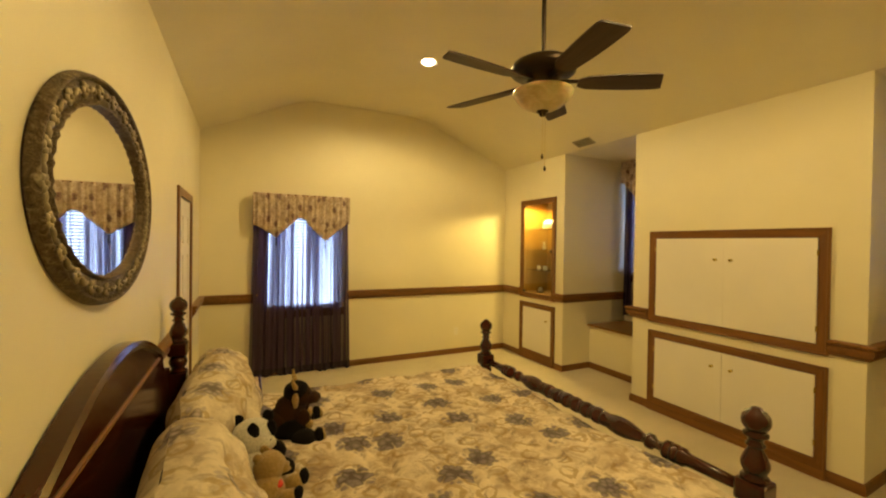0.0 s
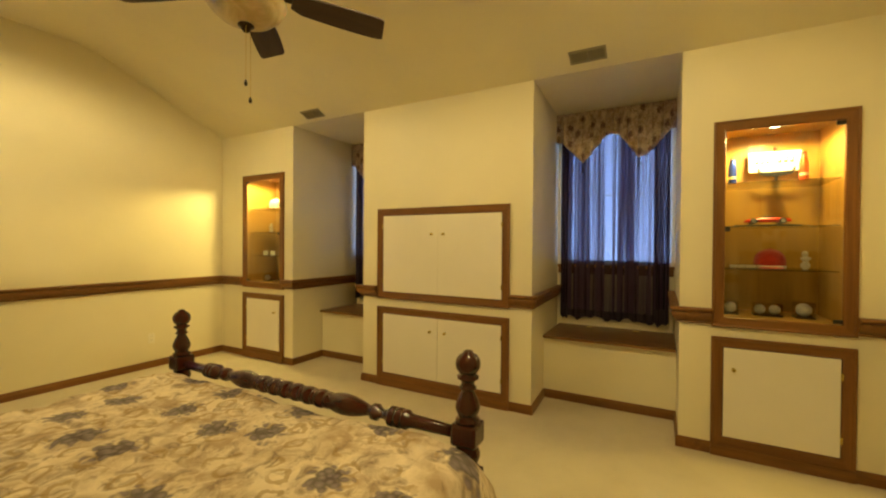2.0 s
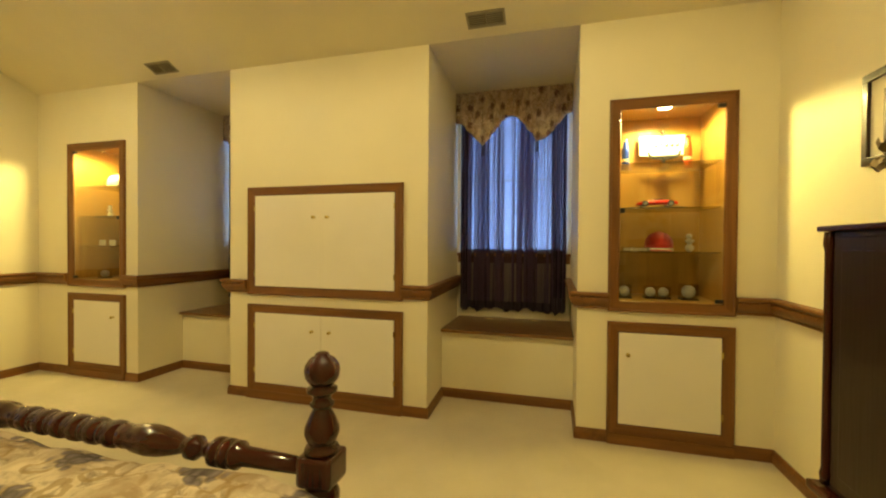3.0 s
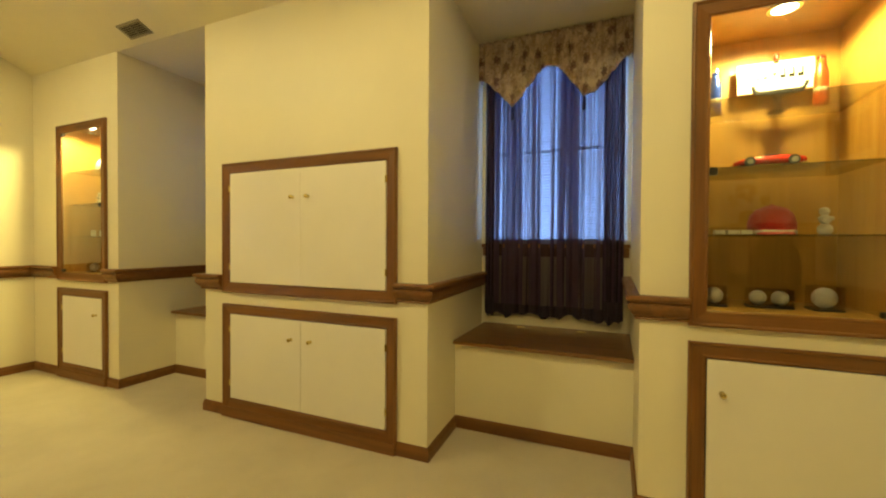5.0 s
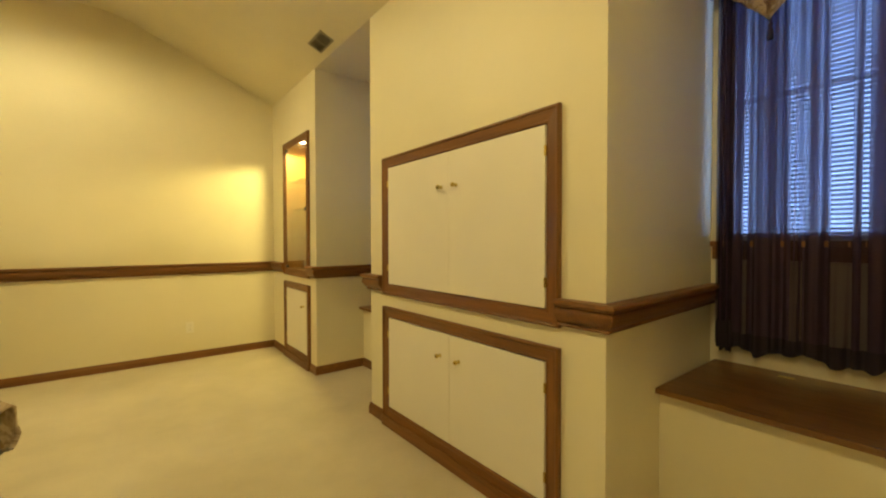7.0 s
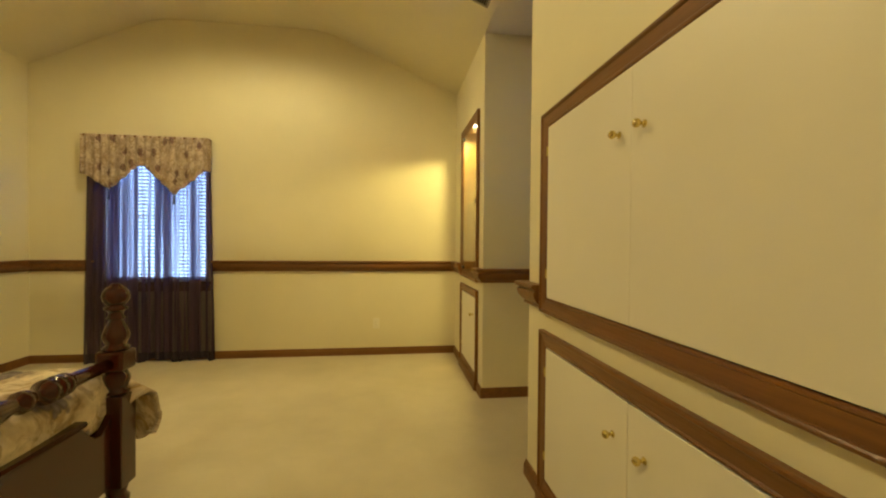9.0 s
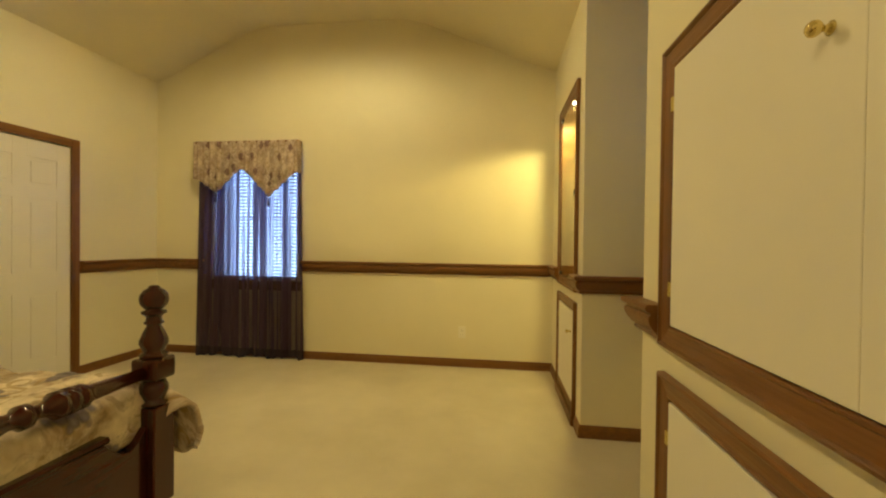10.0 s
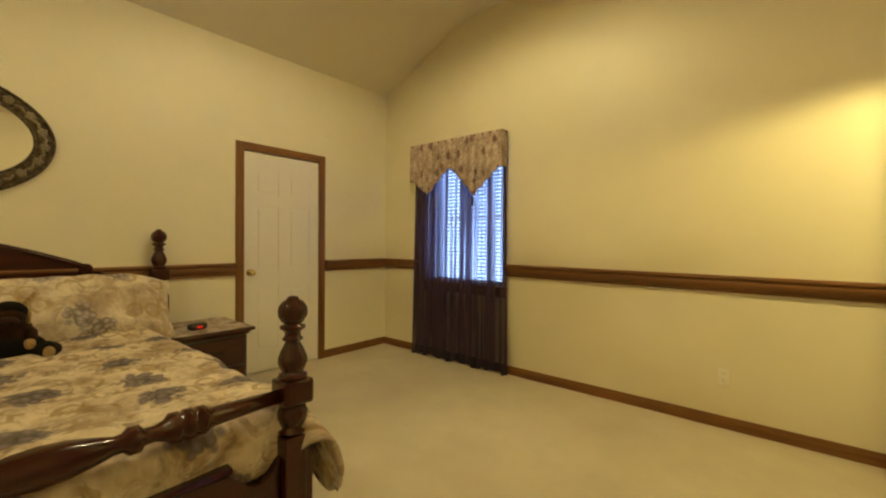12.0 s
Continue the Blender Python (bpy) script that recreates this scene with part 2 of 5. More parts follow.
COMFORT = floral("comforter_cloth", (0.66, 0.555, 0.42), (0.052, 0.043, 0.054), (0.30, 0.20, 0.115), 0.34, 0.30, 0.58, 0.75)
VALANCE = floral("valance_cloth", (0.58, 0.475, 0.395), (0.075, 0.040, 0.040), (0.33, 0.235, 0.18), 0.21, 0.26, 0.75, 0.75)
SHAM = floral("sham_cloth", (0.68, 0.58, 0.44), (0.125, 0.105, 0.105), (0.38, 0.27, 0.17), 0.36, 0.29, 0.9, 0.6)
BENCH = wood("bench_oak", (0.20, 0.090, 0.023), (0.125, 0.052, 0.014), 0.4, 1, 0.3)


def fur(name, color, sheen=0.3):
    m, nt, b = material(name, color, 0.95, 0, 0.1)
    n = noise_tex(nt, coords(nt), 130, 4, 0.7)
    nt.links.new(ramp(nt, n, [(0.3, tuple(c * 0.55 for c in color)), (0.7, color)]), b.inputs["Base Color"])
    b.inputs["Sheen Weight"].default_value = sheen
    bump(nt, b, n, 0.9, 0.01)
    return m


FUR_BROWN, FUR_BLACK = fur("fur_brown", (0.042, 0.017, 0.009), 0.04), fur("fur_black", (0.010, 0.008, 0.008), 0.02)
FUR_WHITE, FUR_TAN = fur("fur_white", (0.82, 0.77, 0.66)), fur("fur_tan", (0.50, 0.33, 0.13))
RIBBON = material("red_ribbon", (0.6, 0.03, 0.02), 0.4)[0]

# ---- mesh tools ----


def part(name, bm, mat, parent=None, label="", smooth=False):
    me = bpy.data.meshes.new(name)
    bmesh.ops.recalc_face_normals(bm, faces=bm.faces)
    bm.to_mesh(me)
    bm.free()
    for m in (mat if isinstance(mat, (list, tuple)) else [mat]):
        me.materials.append(m)
    if smooth:
        me.shade_smooth()
    ob = new(name, me)
    if parent is not None:
        ob.parent = parent
    if label:
        ob["label"] = label
    return ob


def thing(name, label, category, group="", at=(0, 0, 0), rz=0):
    e = new(name)
    e.matrix_world = pose(*at, 0, 0, rz)
    return tagged(e, label, category, group)


def setting(ob, label="", category=""):
    return tagged(ob, label, category, kind="structure")


def box(x0, x1, y0, y1, z0, z1, bevel=0.0, bm=None):
    own = bmesh.new()
    bmesh.ops.create_cube(own, size=1, matrix=Matrix.LocRotScale(((x0 + x1) / 2, (y0 + y1) / 2, (z0 + z1) / 2), None, (abs(x1 - x0), abs(y1 - y0), abs(z1 - z0))))
    if bevel:
        bmesh.ops.bevel(own, geom=own.edges[:], offset=bevel, segments=2, profile=0.6, affect="EDGES")
    return merge(bm, own)


def merge(bm, own):
    if bm is None:
        return own
    me = bpy.data.meshes.new("tmp")
    own.to_mesh(me)
    own.free()
    bm.from_mesh(me)
    bpy.data.meshes.remove(me)
    return bm


def lathe(profile, segs=24, matrix=None, bm=None, square=()):
    """A turned body about z from (radius, height) pairs; heights named in square get a square section."""
    own = bmesh.new()
    rings = []
    for r, z in profile:
        ring = []
        for i in range(segs):
            a = 2 * math.pi * (i + 0.5) / segs
            ring.append(own.verts.new((r * math.cos(a), r * math.sin(a), z)))
        rings.append(ring)
    for p, q in zip(rings, rings[1:]):
        for i in range(segs):
            own.faces.new((p[i], p[(i + 1) % segs], q[(i + 1) % segs], q[i]))
    own.faces.new(rings[0])
    own.faces.new(rings[-1])
    if matrix is not None:
        own.transform(matrix)
    return merge(bm, own)


def ball(r, matrix, bm=None, segs=20):
    own = bmesh.new()
    bmesh.ops.create_uvsphere(own, u_segments=segs, v_segments=segs // 2 + 2, radius=r, matrix=matrix)
    return merge(bm, own)


def sweep(profile, path, bm=None):
    """A moulding: profile of (out, z) swept along a plan path; out is to the left of the way walked. Corners are mitred."""
    own = bmesh.new()
    pts = [Vector(p) for p in path]
    rings = []
    for i, p in enumerate(pts):
        d0 = (p - pts[i - 1]).normalized() if i else None
        d1 = (pts[i + 1] - p).normalized() if i + 1 < len(pts) else None
        n0 = Vector((-d0.y, d0.x)) if d0 else None
        n1 = Vector((-d1.y, d1.x)) if d1 else None
        if n0 and n1:
            n = (n0 + n1) / (1 + n0.dot(n1))
        else:
            n = n0 or n1
        rings.append([own.verts.new((p.x + n.x * o, p.y + n.y * o, z)) for o, z in profile])
    k = len(profile)
    for a, b in zip(rings, rings[1:]):
        for i in range(k):
            own.faces.new((a[i], a[(i + 1) % k], b[(i + 1) % k], b[i]))
    own.faces.new(rings[0])
    own.faces.new(rings[-1])
    return merge(bm, own)


def panel_wall(name, axis, a0, a1, u0, u1, z0, z1, holes=()):
    """A wall between the planes a0 and a1 of axis, with openings (u0, u1, z0, z1) cut through it."""
    us = sorted({u0, u1, *(h[0] for h in holes), *(h[1] for h in holes)})
    zs = sorted({z0, z1, *(h[2] for h in holes), *(h[3] for h in holes)})
    bm = bmesh.new()
    for p, q in zip(us, us[1:]):
        for r, s in zip(zs, zs[1:]):
            if any(h[0] <= p and q <= h[1] and h[2] <= r and s <= h[3] for h in holes):
                continue
            if axis == "x":
                box(a0, a1, p, q, r, s, bm=bm)
            else:
                box(p, q, a0, a1, r, s, bm=bm)
    bmesh.ops.remove_doubles(bm, verts=bm.verts, dist=1e-5)
    bm.verts.index_update()
    twins = {}
    for f in bm.faces:
        twins.setdefault(frozenset(v.index for v in f.verts), []).append(f)
    bmesh.ops.delete(bm, geom=[f for fs in twins.values() if len(fs) > 1 for f in fs], context="FACES_ONLY")
    return setting(part(name, bm, WALL), "cream painted plaster wall", "wall")


# ---- walls, floor, ceiling ----
setting(part("floor", box(XW - 0.15, XB + 0.2, YS - 0.15, YN + 0.15, -0.2, 0), CARPET), "cream cut-pile carpet over the whole bedroom", "floor")
WIN_N = (0.455, 1.41, 0.81, 2.16)
WIN_ALC = [(0.385, 1.475, 1.265, 2.78), (3.333, 4.363, 1.265, 2.78)]
panel_wall("wall_north", "y", YN, YN + 0.15, XW - 0.15, XE + 0.06, 0, 3.6, [WIN_N])
panel_wall("wall_west", "x", XW - 0.15, XW, YS, YN, 0, 3.6, [(4.065, 4.835, 0, 2.035)])
panel_wall("wall_south", "y", YS - 0.15, YS, XW - 0.15, XE + 0.06, 0, 3.6)
panel_wall("wall_alcove_back", "x", XB, XB + 0.15, YS - 0.15, YN + 0.15, 0, 3.0, WIN_ALC)
CAB = {"north": (4.606, 5.224), "south": (-0.526, 0.092)}
CABZ = (0.977, 2.32)
panel_wall("wall_column_middle", "x", XE, XE + 0.06, COL[0], COL[1], 0, ZE + 0.02)
panel_wall("wall_column_north", "x", XE, XE + 0.06, ALC_N[1], YN, 0, ZE + 0.02, [(*CAB["north"], *CABZ)])
panel_wall("wall_column_south", "x", XE, XE + 0.06, YS, ALC_S[0], 0, ZE + 0.02, [(*CAB["south"], *CABZ)])
for nm, y0, y1 in (("a", ALC_S[0] - 0.06, ALC_S[0]), ("c", COL[1] - 0.06, COL[1]), ("d", ALC_N[1], ALC_N[1] + 0.06)):
    panel_wall("wall_reveal_" + nm, "y", y0, y1, XE + 0.06, XB, 0, ZE + 0.02)

# ceiling: two slopes and a flat middle, with softly rounded creases
prof = [(XW - 0.15, ZW - 0.15 * 0.47), (XF0, ZF), (XF1, ZF), (XE, ZE)]


def rounded_line(pts, r, n=6):
    out = [pts[0]]
    for a, b, c in zip(pts, pts[1:], pts[2:]):
        a, b, c = Vector(a), Vector(b), Vector(c)
        p, q = b + (a - b).normalized() * r, b + (c - b).normalized() * r
        out += [tuple((1 - t) ** 2 * p + 2 * t * (1 - t) * b + t * t * q) for t in (i / n for i in range(n + 1))]
    return out + [pts[-1]]


line = rounded_line(prof, 0.22)
bm = bmesh.new()
lo = [[bm.verts.new((x, y, z)) for x, z in line] for y in (YS - 0.15, YN + 0.15)]
hi = [[bm.verts.new((x, y, z + 0.12)) for x, z in line] for y in (YS - 0.15, YN + 0.15)]
for i in range(len(line) - 1):
    bm.faces.new((lo[0][i], lo[0][i + 1], lo[1][i + 1], lo[1][i]))
    bm.faces.new((hi[0][i], hi[1][i], hi[1][i + 1], hi[0][i + 1]))
for k in (0, 1):
    for i in range(len(line) - 1):
        bm.faces.new((lo[k][i], hi[k][i], hi[k][i + 1], lo[k][i + 1]))
for i in (0, -1):
    bm.faces.new((lo[0][i], lo[1][i], hi[1][i], hi[0][i]))
box(XE, XB + 0.15, YS - 0.15, YN + 0.15, ZE, ZE + 0.12, bm=bm)
setting(part("ceiling", bm, CEIL), "vaulted cream ceiling with a flat middle", "ceiling")
setting(part("ground", box(-400, 400, -400, 400, -3.3, -3.2), paint("lawn", (0.10, 0.13, 0.06), 0.9)), "dull green lawn below the windows", "ground")

own = bmesh.new()
for z in (0, ZE + 0.02):
    own.faces.new([own.verts.new((x, y, z)) for x, y in ((XE + 0.06, COL[0] + 0.003), (XB, COL[0] + FLARE), (XB, COL[0] + 0.15), (XE + 0.06, COL[0] + 0.15))])
vs = own.verts[:]
for i in range(4):
    own.faces.new((vs[i], vs[(i + 1) % 4], vs[4 + (i + 1) % 4], vs[4 + i]))
setting(part("wall_reveal_b", own, WALL), "cream painted plaster wall", "wall")
# bright haze outside the windows
GLOW_N = glowing("north_sky_haze", (0.45, 0.65, 1.0), 17.0)
GLOW_E = glowing("east_sky_haze", (0.42, 0.60, 0.95), 4.4)
setting(part("backdrop", box(-12, 14, 9.0, 9.1, -3.0, 12), GLOW_N), "bright hazy sky beyond the window", "sky")
setting(part("backdrop", box(9.0, 9.1, -8, 8.9, -3.0, 12), GLOW_E), "blue dusk sky beyond the windows", "sky")
# ---- mouldings ----
RAILH = RAIL1 - RAIL0
RAILP = [(0, RAIL0), (0.020, RAIL0), (0.024, RAIL0 + 0.006), (0.021, RAIL0 + 0.012)]                      # small foot bead
RAILP += [(0.020 + 0.032 * math.sin(a_ * math.pi / 12) ** 0.8, RAIL0 + 0.014 + 0.052 * a_ / 6) for a_ in range(7)]    # swelling cove
RAILP += [(0.050, RAIL0 + 0.074), (0.044, RAIL0 + 0.078), (0.046, RAIL0 + 0.084), (0.058, RAIL0 + 0.090), (0.063, RAIL0 + 0.098), (0.061, RAILH + RAIL0 - 0.004), (0.054, RAIL1), (0, RAIL1)]
BASEP = [(0, 0.001), (0.016, 0.001), (0.016, BASE - 0.03), (0.011, BASE - 0.012), (0.008, BASE), (0, BASE)]


def run(name, prof_, path, label, cat):
    a, b = Vector(path[0]), Vector(path[-1])
    xs = max(abs(p[0] - q[0]) for p, q in zip(path, path[1:]))
    ys = max(abs(p[1] - q[1]) for p, q in zip(path, path[1:]))
    return setting(part(name, sweep(prof_, path), OAK_X if xs > ys else OAK_Y), label, cat)


A0, A1, A2, A3 = ALC_S[0], ALC_S[1], ALC_N[0], ALC_N[1]
DOOR = (4.0, 4.90)
TV = (1.660, 3.106)
LC, RC = (4.535, 5.295), (-0.597, 0.163)
rails = [[(WIN_N[0] - 0.05, YN), (XW, YN), (XW, DOOR[1])], [(XE, LC[1]), (XE, YN), (WIN_N[1] + 0.05, YN)],
         [(XB, A3), (XE, A3), (XE, LC[0])], [(XE, TV[1]), (XE, A2), (XB, A2)], [(XB, A1 + FLARE), (XE, A1), (XE, TV[0])],
         [(XE, RC[1]), (XE, A0), (XB, A0)], [(XW, DOOR[0]), (XW, YS), (XE, YS), (XE, RC[0])]]
for p in rails:
    run("chair_rail", RAILP, p, "stained oak chair rail moulding along the wall", "trim")
BF = 4.52
bases = [[(XE, LC[1]), (XE, YN), (XW, YN), (XW, DOOR[1])], [(BF, A2), (BF, A3), (XE, A3), (XE, LC[0])], [(XE, TV[1]), (XE, A2), (BF, A2)],
         [(BF, A0), (BF, A1 + FLARE * 0.43), (XE, A1), (XE, TV[0])], [(XE, RC[1]), (XE, A0), (BF, A0)], [(XW, DOOR[0]), (XW, YS), (XE, YS), (XE, RC[0])]]
for p in bases:
    run("baseboard", BASEP, p, "stained oak baseboard", "trim")

# ---- built-in cabinets ----


def trim_frame(parent, y0, y1, z0, z1, w, bottom=None):
    """Four mitred oak casing boards round an opening on the east wall: a raised outer bead, a sloping face and a small inner bead."""
    wb = bottom or w
    section = [(0.0, 0.0), (0.0, 0.020), (0.05, 0.025), (0.14, 0.026), (0.20, 0.023), (0.24, 0.018), (0.80, 0.013), (0.86, 0.016), (0.95, 0.015), (1.0, 0.010), (1.0, 0.0)]

    def ring(sy, sz):
        """The section at one corner; sy, sz are 0 at the low and 1 at the high edge."""
        return [(XE - 0.001 - h, y0 + o * w if sy == 0 else y1 - o * w, z0 + o * wb if sz == 0 else z1 - o * w) for o, h in section]
    k = len(section)
    for nm, p, q, mat in (("stile", (0, 0), (0, 1), OAK_Z), ("stile", (1, 0), (1, 1), OAK_Z), ("head", (0, 1), (1, 1), OAK_Y), ("sill_board", (0, 0), (1, 0), OAK_Y)):
        own_ = bmesh.new()
        a_, b_ = ([own_.verts.new(v) for v in ring(*c_)] for c_ in (p, q))
        for i in range(k):
            own_.faces.new((a_[i], a_[(i + 1) % k], b_[(i + 1) % k], b_[i]))
        own_.faces.new(a_)
        own_.faces.new(b_)
        part(nm, own_, mat, parent)


def knob(parent, x, y, z, r=0.0135):
    p = [(0.010, 0), (0.012, 0.002), (0.006, 0.006), (0.005, 0.014), (r * 0.75, 0.018), (r, 0.024), (r * 0.95, 0.030), (r * 0.6, 0.035), (0.002, 0.036)]
    return part("knob", lathe(p, 16, pose(x, y, z, 0, -90, 0)), BRASS, parent, "polished brass knob", smooth=True)


def hinge(parent, x, y, z):
    part("hinge", box(x - 0.008, x, y - 0.006, y + 0.006, z - 0.022, z + 0.022, 0.002), BRASS, parent, "small brass hinge")


def door_leaf(parent, y0, y1, z0, z1, ky, kz, hy):
    d = part("door", box(XE - 0.017, XE - 0.002, y0, y1, z0, z1, 0.003), WHITE, parent, "flat cream painted door")
    knob(d, XE - 0.017, ky, kz)
    for hz in (z0 + 0.11, z1 - 0.11):
        hinge(d, XE - 0.014, hy, hz)


W = 0.07
mid = 2.383
tv = thing("media_cabinet", "built-in cabinet with flat cream doors in an oak frame", "cabinet")
trim_frame(tv, TV[0], TV[1], 0.905, 1.834, W)
# dark sheet on the wall: painted shade for the gaps round the doors
part("back_panel", box(XE - 0.0015, XE - 0.0005, TV[0] + W, TV[1] - W, 0.975, 1.764), SHADOW, tv)
door_leaf(tv, TV[0] + W + 0.004, mid - 0.0004, 0.979, 1.760, mid - 0.064, 1.569, TV[0] + W)
door_leaf(tv, mid + 0.0004, TV[1] - W - 0.004, 0.979, 1.760, mid + 0.064, 1.569, TV[1] - W)
lo_ = thing("low_cabinet", "built-in low cupboard with two cream doors", "cabinet", "low cupboards")
trim_frame(lo_, TV[0], TV[1], 0.0, 0.82, W, bottom=0.135)
# same painted shade behind the two lower doors
part("back_panel", box(XE - 0.0015, XE - 0.0005, TV[0] + W, TV[1] - W, 0.135, 0.75), SHADOW, lo_)
door_leaf(lo_, TV[0] + W + 0.004, mid - 0.002, 0.139, 0.746, mid - 0.085, 0.616, TV[0] + W)
door_leaf(lo_, mid + 0.002, TV[1] - W - 0.004, 0.139, 0.746, mid + 0.078, 0.616, TV[1] - W)
part("plinth_strip", box(XE - 0.034, XE - 0.024, TV[0], TV[1], 0.001, 0.075, 0.004), OAK_Y, lo_)
for (c0, c1), ky in ((LC, LC[0] + W + 0.075), (RC, RC[1] - W - 0.06)):
    c = thing("low_cabinet", "built-in low cupboard with one cream door", "cabinet", "low cupboards")
    trim_frame(c, c0, c1, 0.0, 0.835, W, bottom=0.135)
    # dark sheet painting the shade round the single door
    part("back_panel", box(XE - 0.0015, XE - 0.0005, c0 + W, c1 - W, 0.135, 0.765), SHADOW, c)
    door_leaf(c, c0 + W + 0.004, c1 - W - 0.004, 0.139, 0.761, ky, 0.615, c0 + W if ky > (c0 + c1) / 2 else c1 - W)
    part("plinth_strip", box(XE - 0.034, XE - 0.024, c0, c1, 0.001, 0.075, 0.004), OAK_Y, c)

SHELVES = (1.312, 1.612, 1.915)
DEEP = 4.47


def display_cabinet(frame_y, hole_y, lamp_at, label):
    c = thing("display_cabinet", label, "cabinet", "display cabinets")
    y0, y1 = hole_y
    z0, z1 = CABZ
    trim_frame(c, frame_y[0], frame_y[1], 0.905, 2.34, 0.072)
    x0 = XE + 0.001
    part("back_panel", box(DEEP, DEEP + 0.012, y0 - 0.012, y1 + 0.012, z0 - 0.012, z1 + 0.012), PANEL, c)
    part("side_panel", box(x0, DEEP, y0 - 0.012, y0 + 0.002, z0, z1), PANEL, c)
    part("side_panel", box(x0, DEEP, y1 - 0.002, y1 + 0.012, z0, z1), PANEL, c)
    part("bottom_panel", box(x0, DEEP, y0 + 0.002, y1 - 0.002, z0 - 0.012, z0 + 0.002), PANEL, c)
    part("top_panel", box(x0, DEEP, y0 + 0.002, y1 - 0.002, z1 - 0.002, z1 + 0.012), PANEL, c)
    for z in SHELVES:
        part("glass_shelf", box(XE + 0.03, DEEP - 0.004, y0 + 0.004, y1 - 0.004, z - 0.006, z, 0.001), SHELFGLASS, c, "clear glass shelf")
    d = part("glass_door", box(XE - 0.012, XE - 0.007, y0 - 0.006, y1 + 0.006, z0 - 0.006, 2.274), PANE, c, "clear frameless glass door")
    d.visible_shadow = False
    hs = y0 if frame_y is RC else y1
    for z in (z0 + 0.02, 2.25):
        part("pivot_hinge", box(XE - 0.022, XE - 0.002, min(hs, hs + (0.045 if hs == y0 else -0.045)), max(hs, hs + (0.045 if hs == y0 else -0.045)), z - 0.012, z + 0.012, 0.002), BLACK, d, "black pivot hinge")
    k = y1 if hs == y0 else y0
    part("catch", box(XE - 0.022, XE - 0.002, min(k, k + (-0.03 if k == y1 else 0.03)), max(k, k + (-0.03 if k == y1 else 0.03)), SHELVES[1] - 0.04, SHELVES[1] - 0.005, 0.002), BLACK, d, "black magnetic catch")
    p = thing("puck_light", "small round cabinet light, switched on", "light", "cabinet lights", lamp_at)
    part("rim", lathe([(0.058, 0.0), (0.062, 0.0), (0.062, 0.013), (0.056, 0.013)], 24), BRASS, p, smooth=False)
    part("bulb", lathe([(0.001, -0.006), (0.04, -0.003), (0.055, 0.004), (0.055, 0.012)], 24), BULB, p, "glowing lens")
    return c


display_cabinet(LC, CAB["north"], (PUCKS[0][0], PUCKS[0][1], 2.3045), "lit oak display cabinet with glass shelves and a few keepsakes")
display_cabinet(RC, CAB["south"], (PUCKS[1][0], PUCKS[1][1], 2.3045), "lit oak display cabinet with car, cap and baseballs")

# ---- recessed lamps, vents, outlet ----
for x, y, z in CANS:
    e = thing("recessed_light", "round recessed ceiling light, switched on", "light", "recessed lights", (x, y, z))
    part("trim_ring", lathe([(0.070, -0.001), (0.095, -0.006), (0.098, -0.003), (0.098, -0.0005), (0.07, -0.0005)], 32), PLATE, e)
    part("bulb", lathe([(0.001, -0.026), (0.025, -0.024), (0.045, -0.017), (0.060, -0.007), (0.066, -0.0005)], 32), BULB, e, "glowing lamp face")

VENT = material("vent_metal", (0.30, 0.27, 0.20), 0.5, 0.2)[0]
slope = math.degrees(math.atan((ZF - ZE) / (XE - XF1)))
for x, y in ((3.918, 3.955), (3.89, 1.0)):
    z = ZE + (XE - x) * (ZF - ZE) / (XE - XF1)
    v = thing("ceiling_vent", "white metal air vent in the sloped ceiling", "vent", "ceiling vents")
    v.matrix_world = pose(x, y, z - 0.001, 0, slope, 0) @ Matrix.Diagonal((0.85, 0.85, 1, 1))
    bm = bmesh.new()
    for a in ((-0.075, -0.055, -0.16, 0.16), (0.055, 0.075, -0.16, 0.16), (-0.055, 0.055, -0.16, -0.14), (-0.055, 0.055, 0.14, 0.16), (-0.055, 0.055, -0.006, 0.006)):
        box(a[0], a[1], a[2], a[3], -0.008, -0.001, bm=bm)
    part("frame", bm, VENT, v)
    # dark sheet painted in for the shade between the slats
    part("shade_backing", box(-0.055, 0.055, -0.14, 0.14, -0.002, -0.001), SHADOW, v)
    for i in range(6):
        xx = -0.046 + i * 0.0184
        for s in (-1, 1):
            s_ = part("slat", box(-0.0045, 0.0045, -0.065, 0.065, -0.0006, 0.0006), VENT, v)
            s_.matrix_local = pose(xx, s * 0.073, -0.0055, 0, 62, 0)

o = thing("wall_outlet", "cream double socket plate on the wall", "outlet", at=(3.155, YN, 0.345))
part("plate", box(-0.036, 0.036, -0.006, -0.001, -0.058, 0.058, 0.002), PLATE, o)
for dz in (-0.022, 0.022):
    s_ = part("socket", lathe([(0.016, 0), (0.016, 0.003), (0.014, 0.004)], 16, pose(0, -0.0055, dz, 90, 0, 0)), PLATE, o)
    for dx in (-0.006, 0.006):
        part("slot", box(dx - 0.001, dx + 0.001, -0.0102, -0.0092, dz - 0.004, dz + 0.005), BLACK, s_)

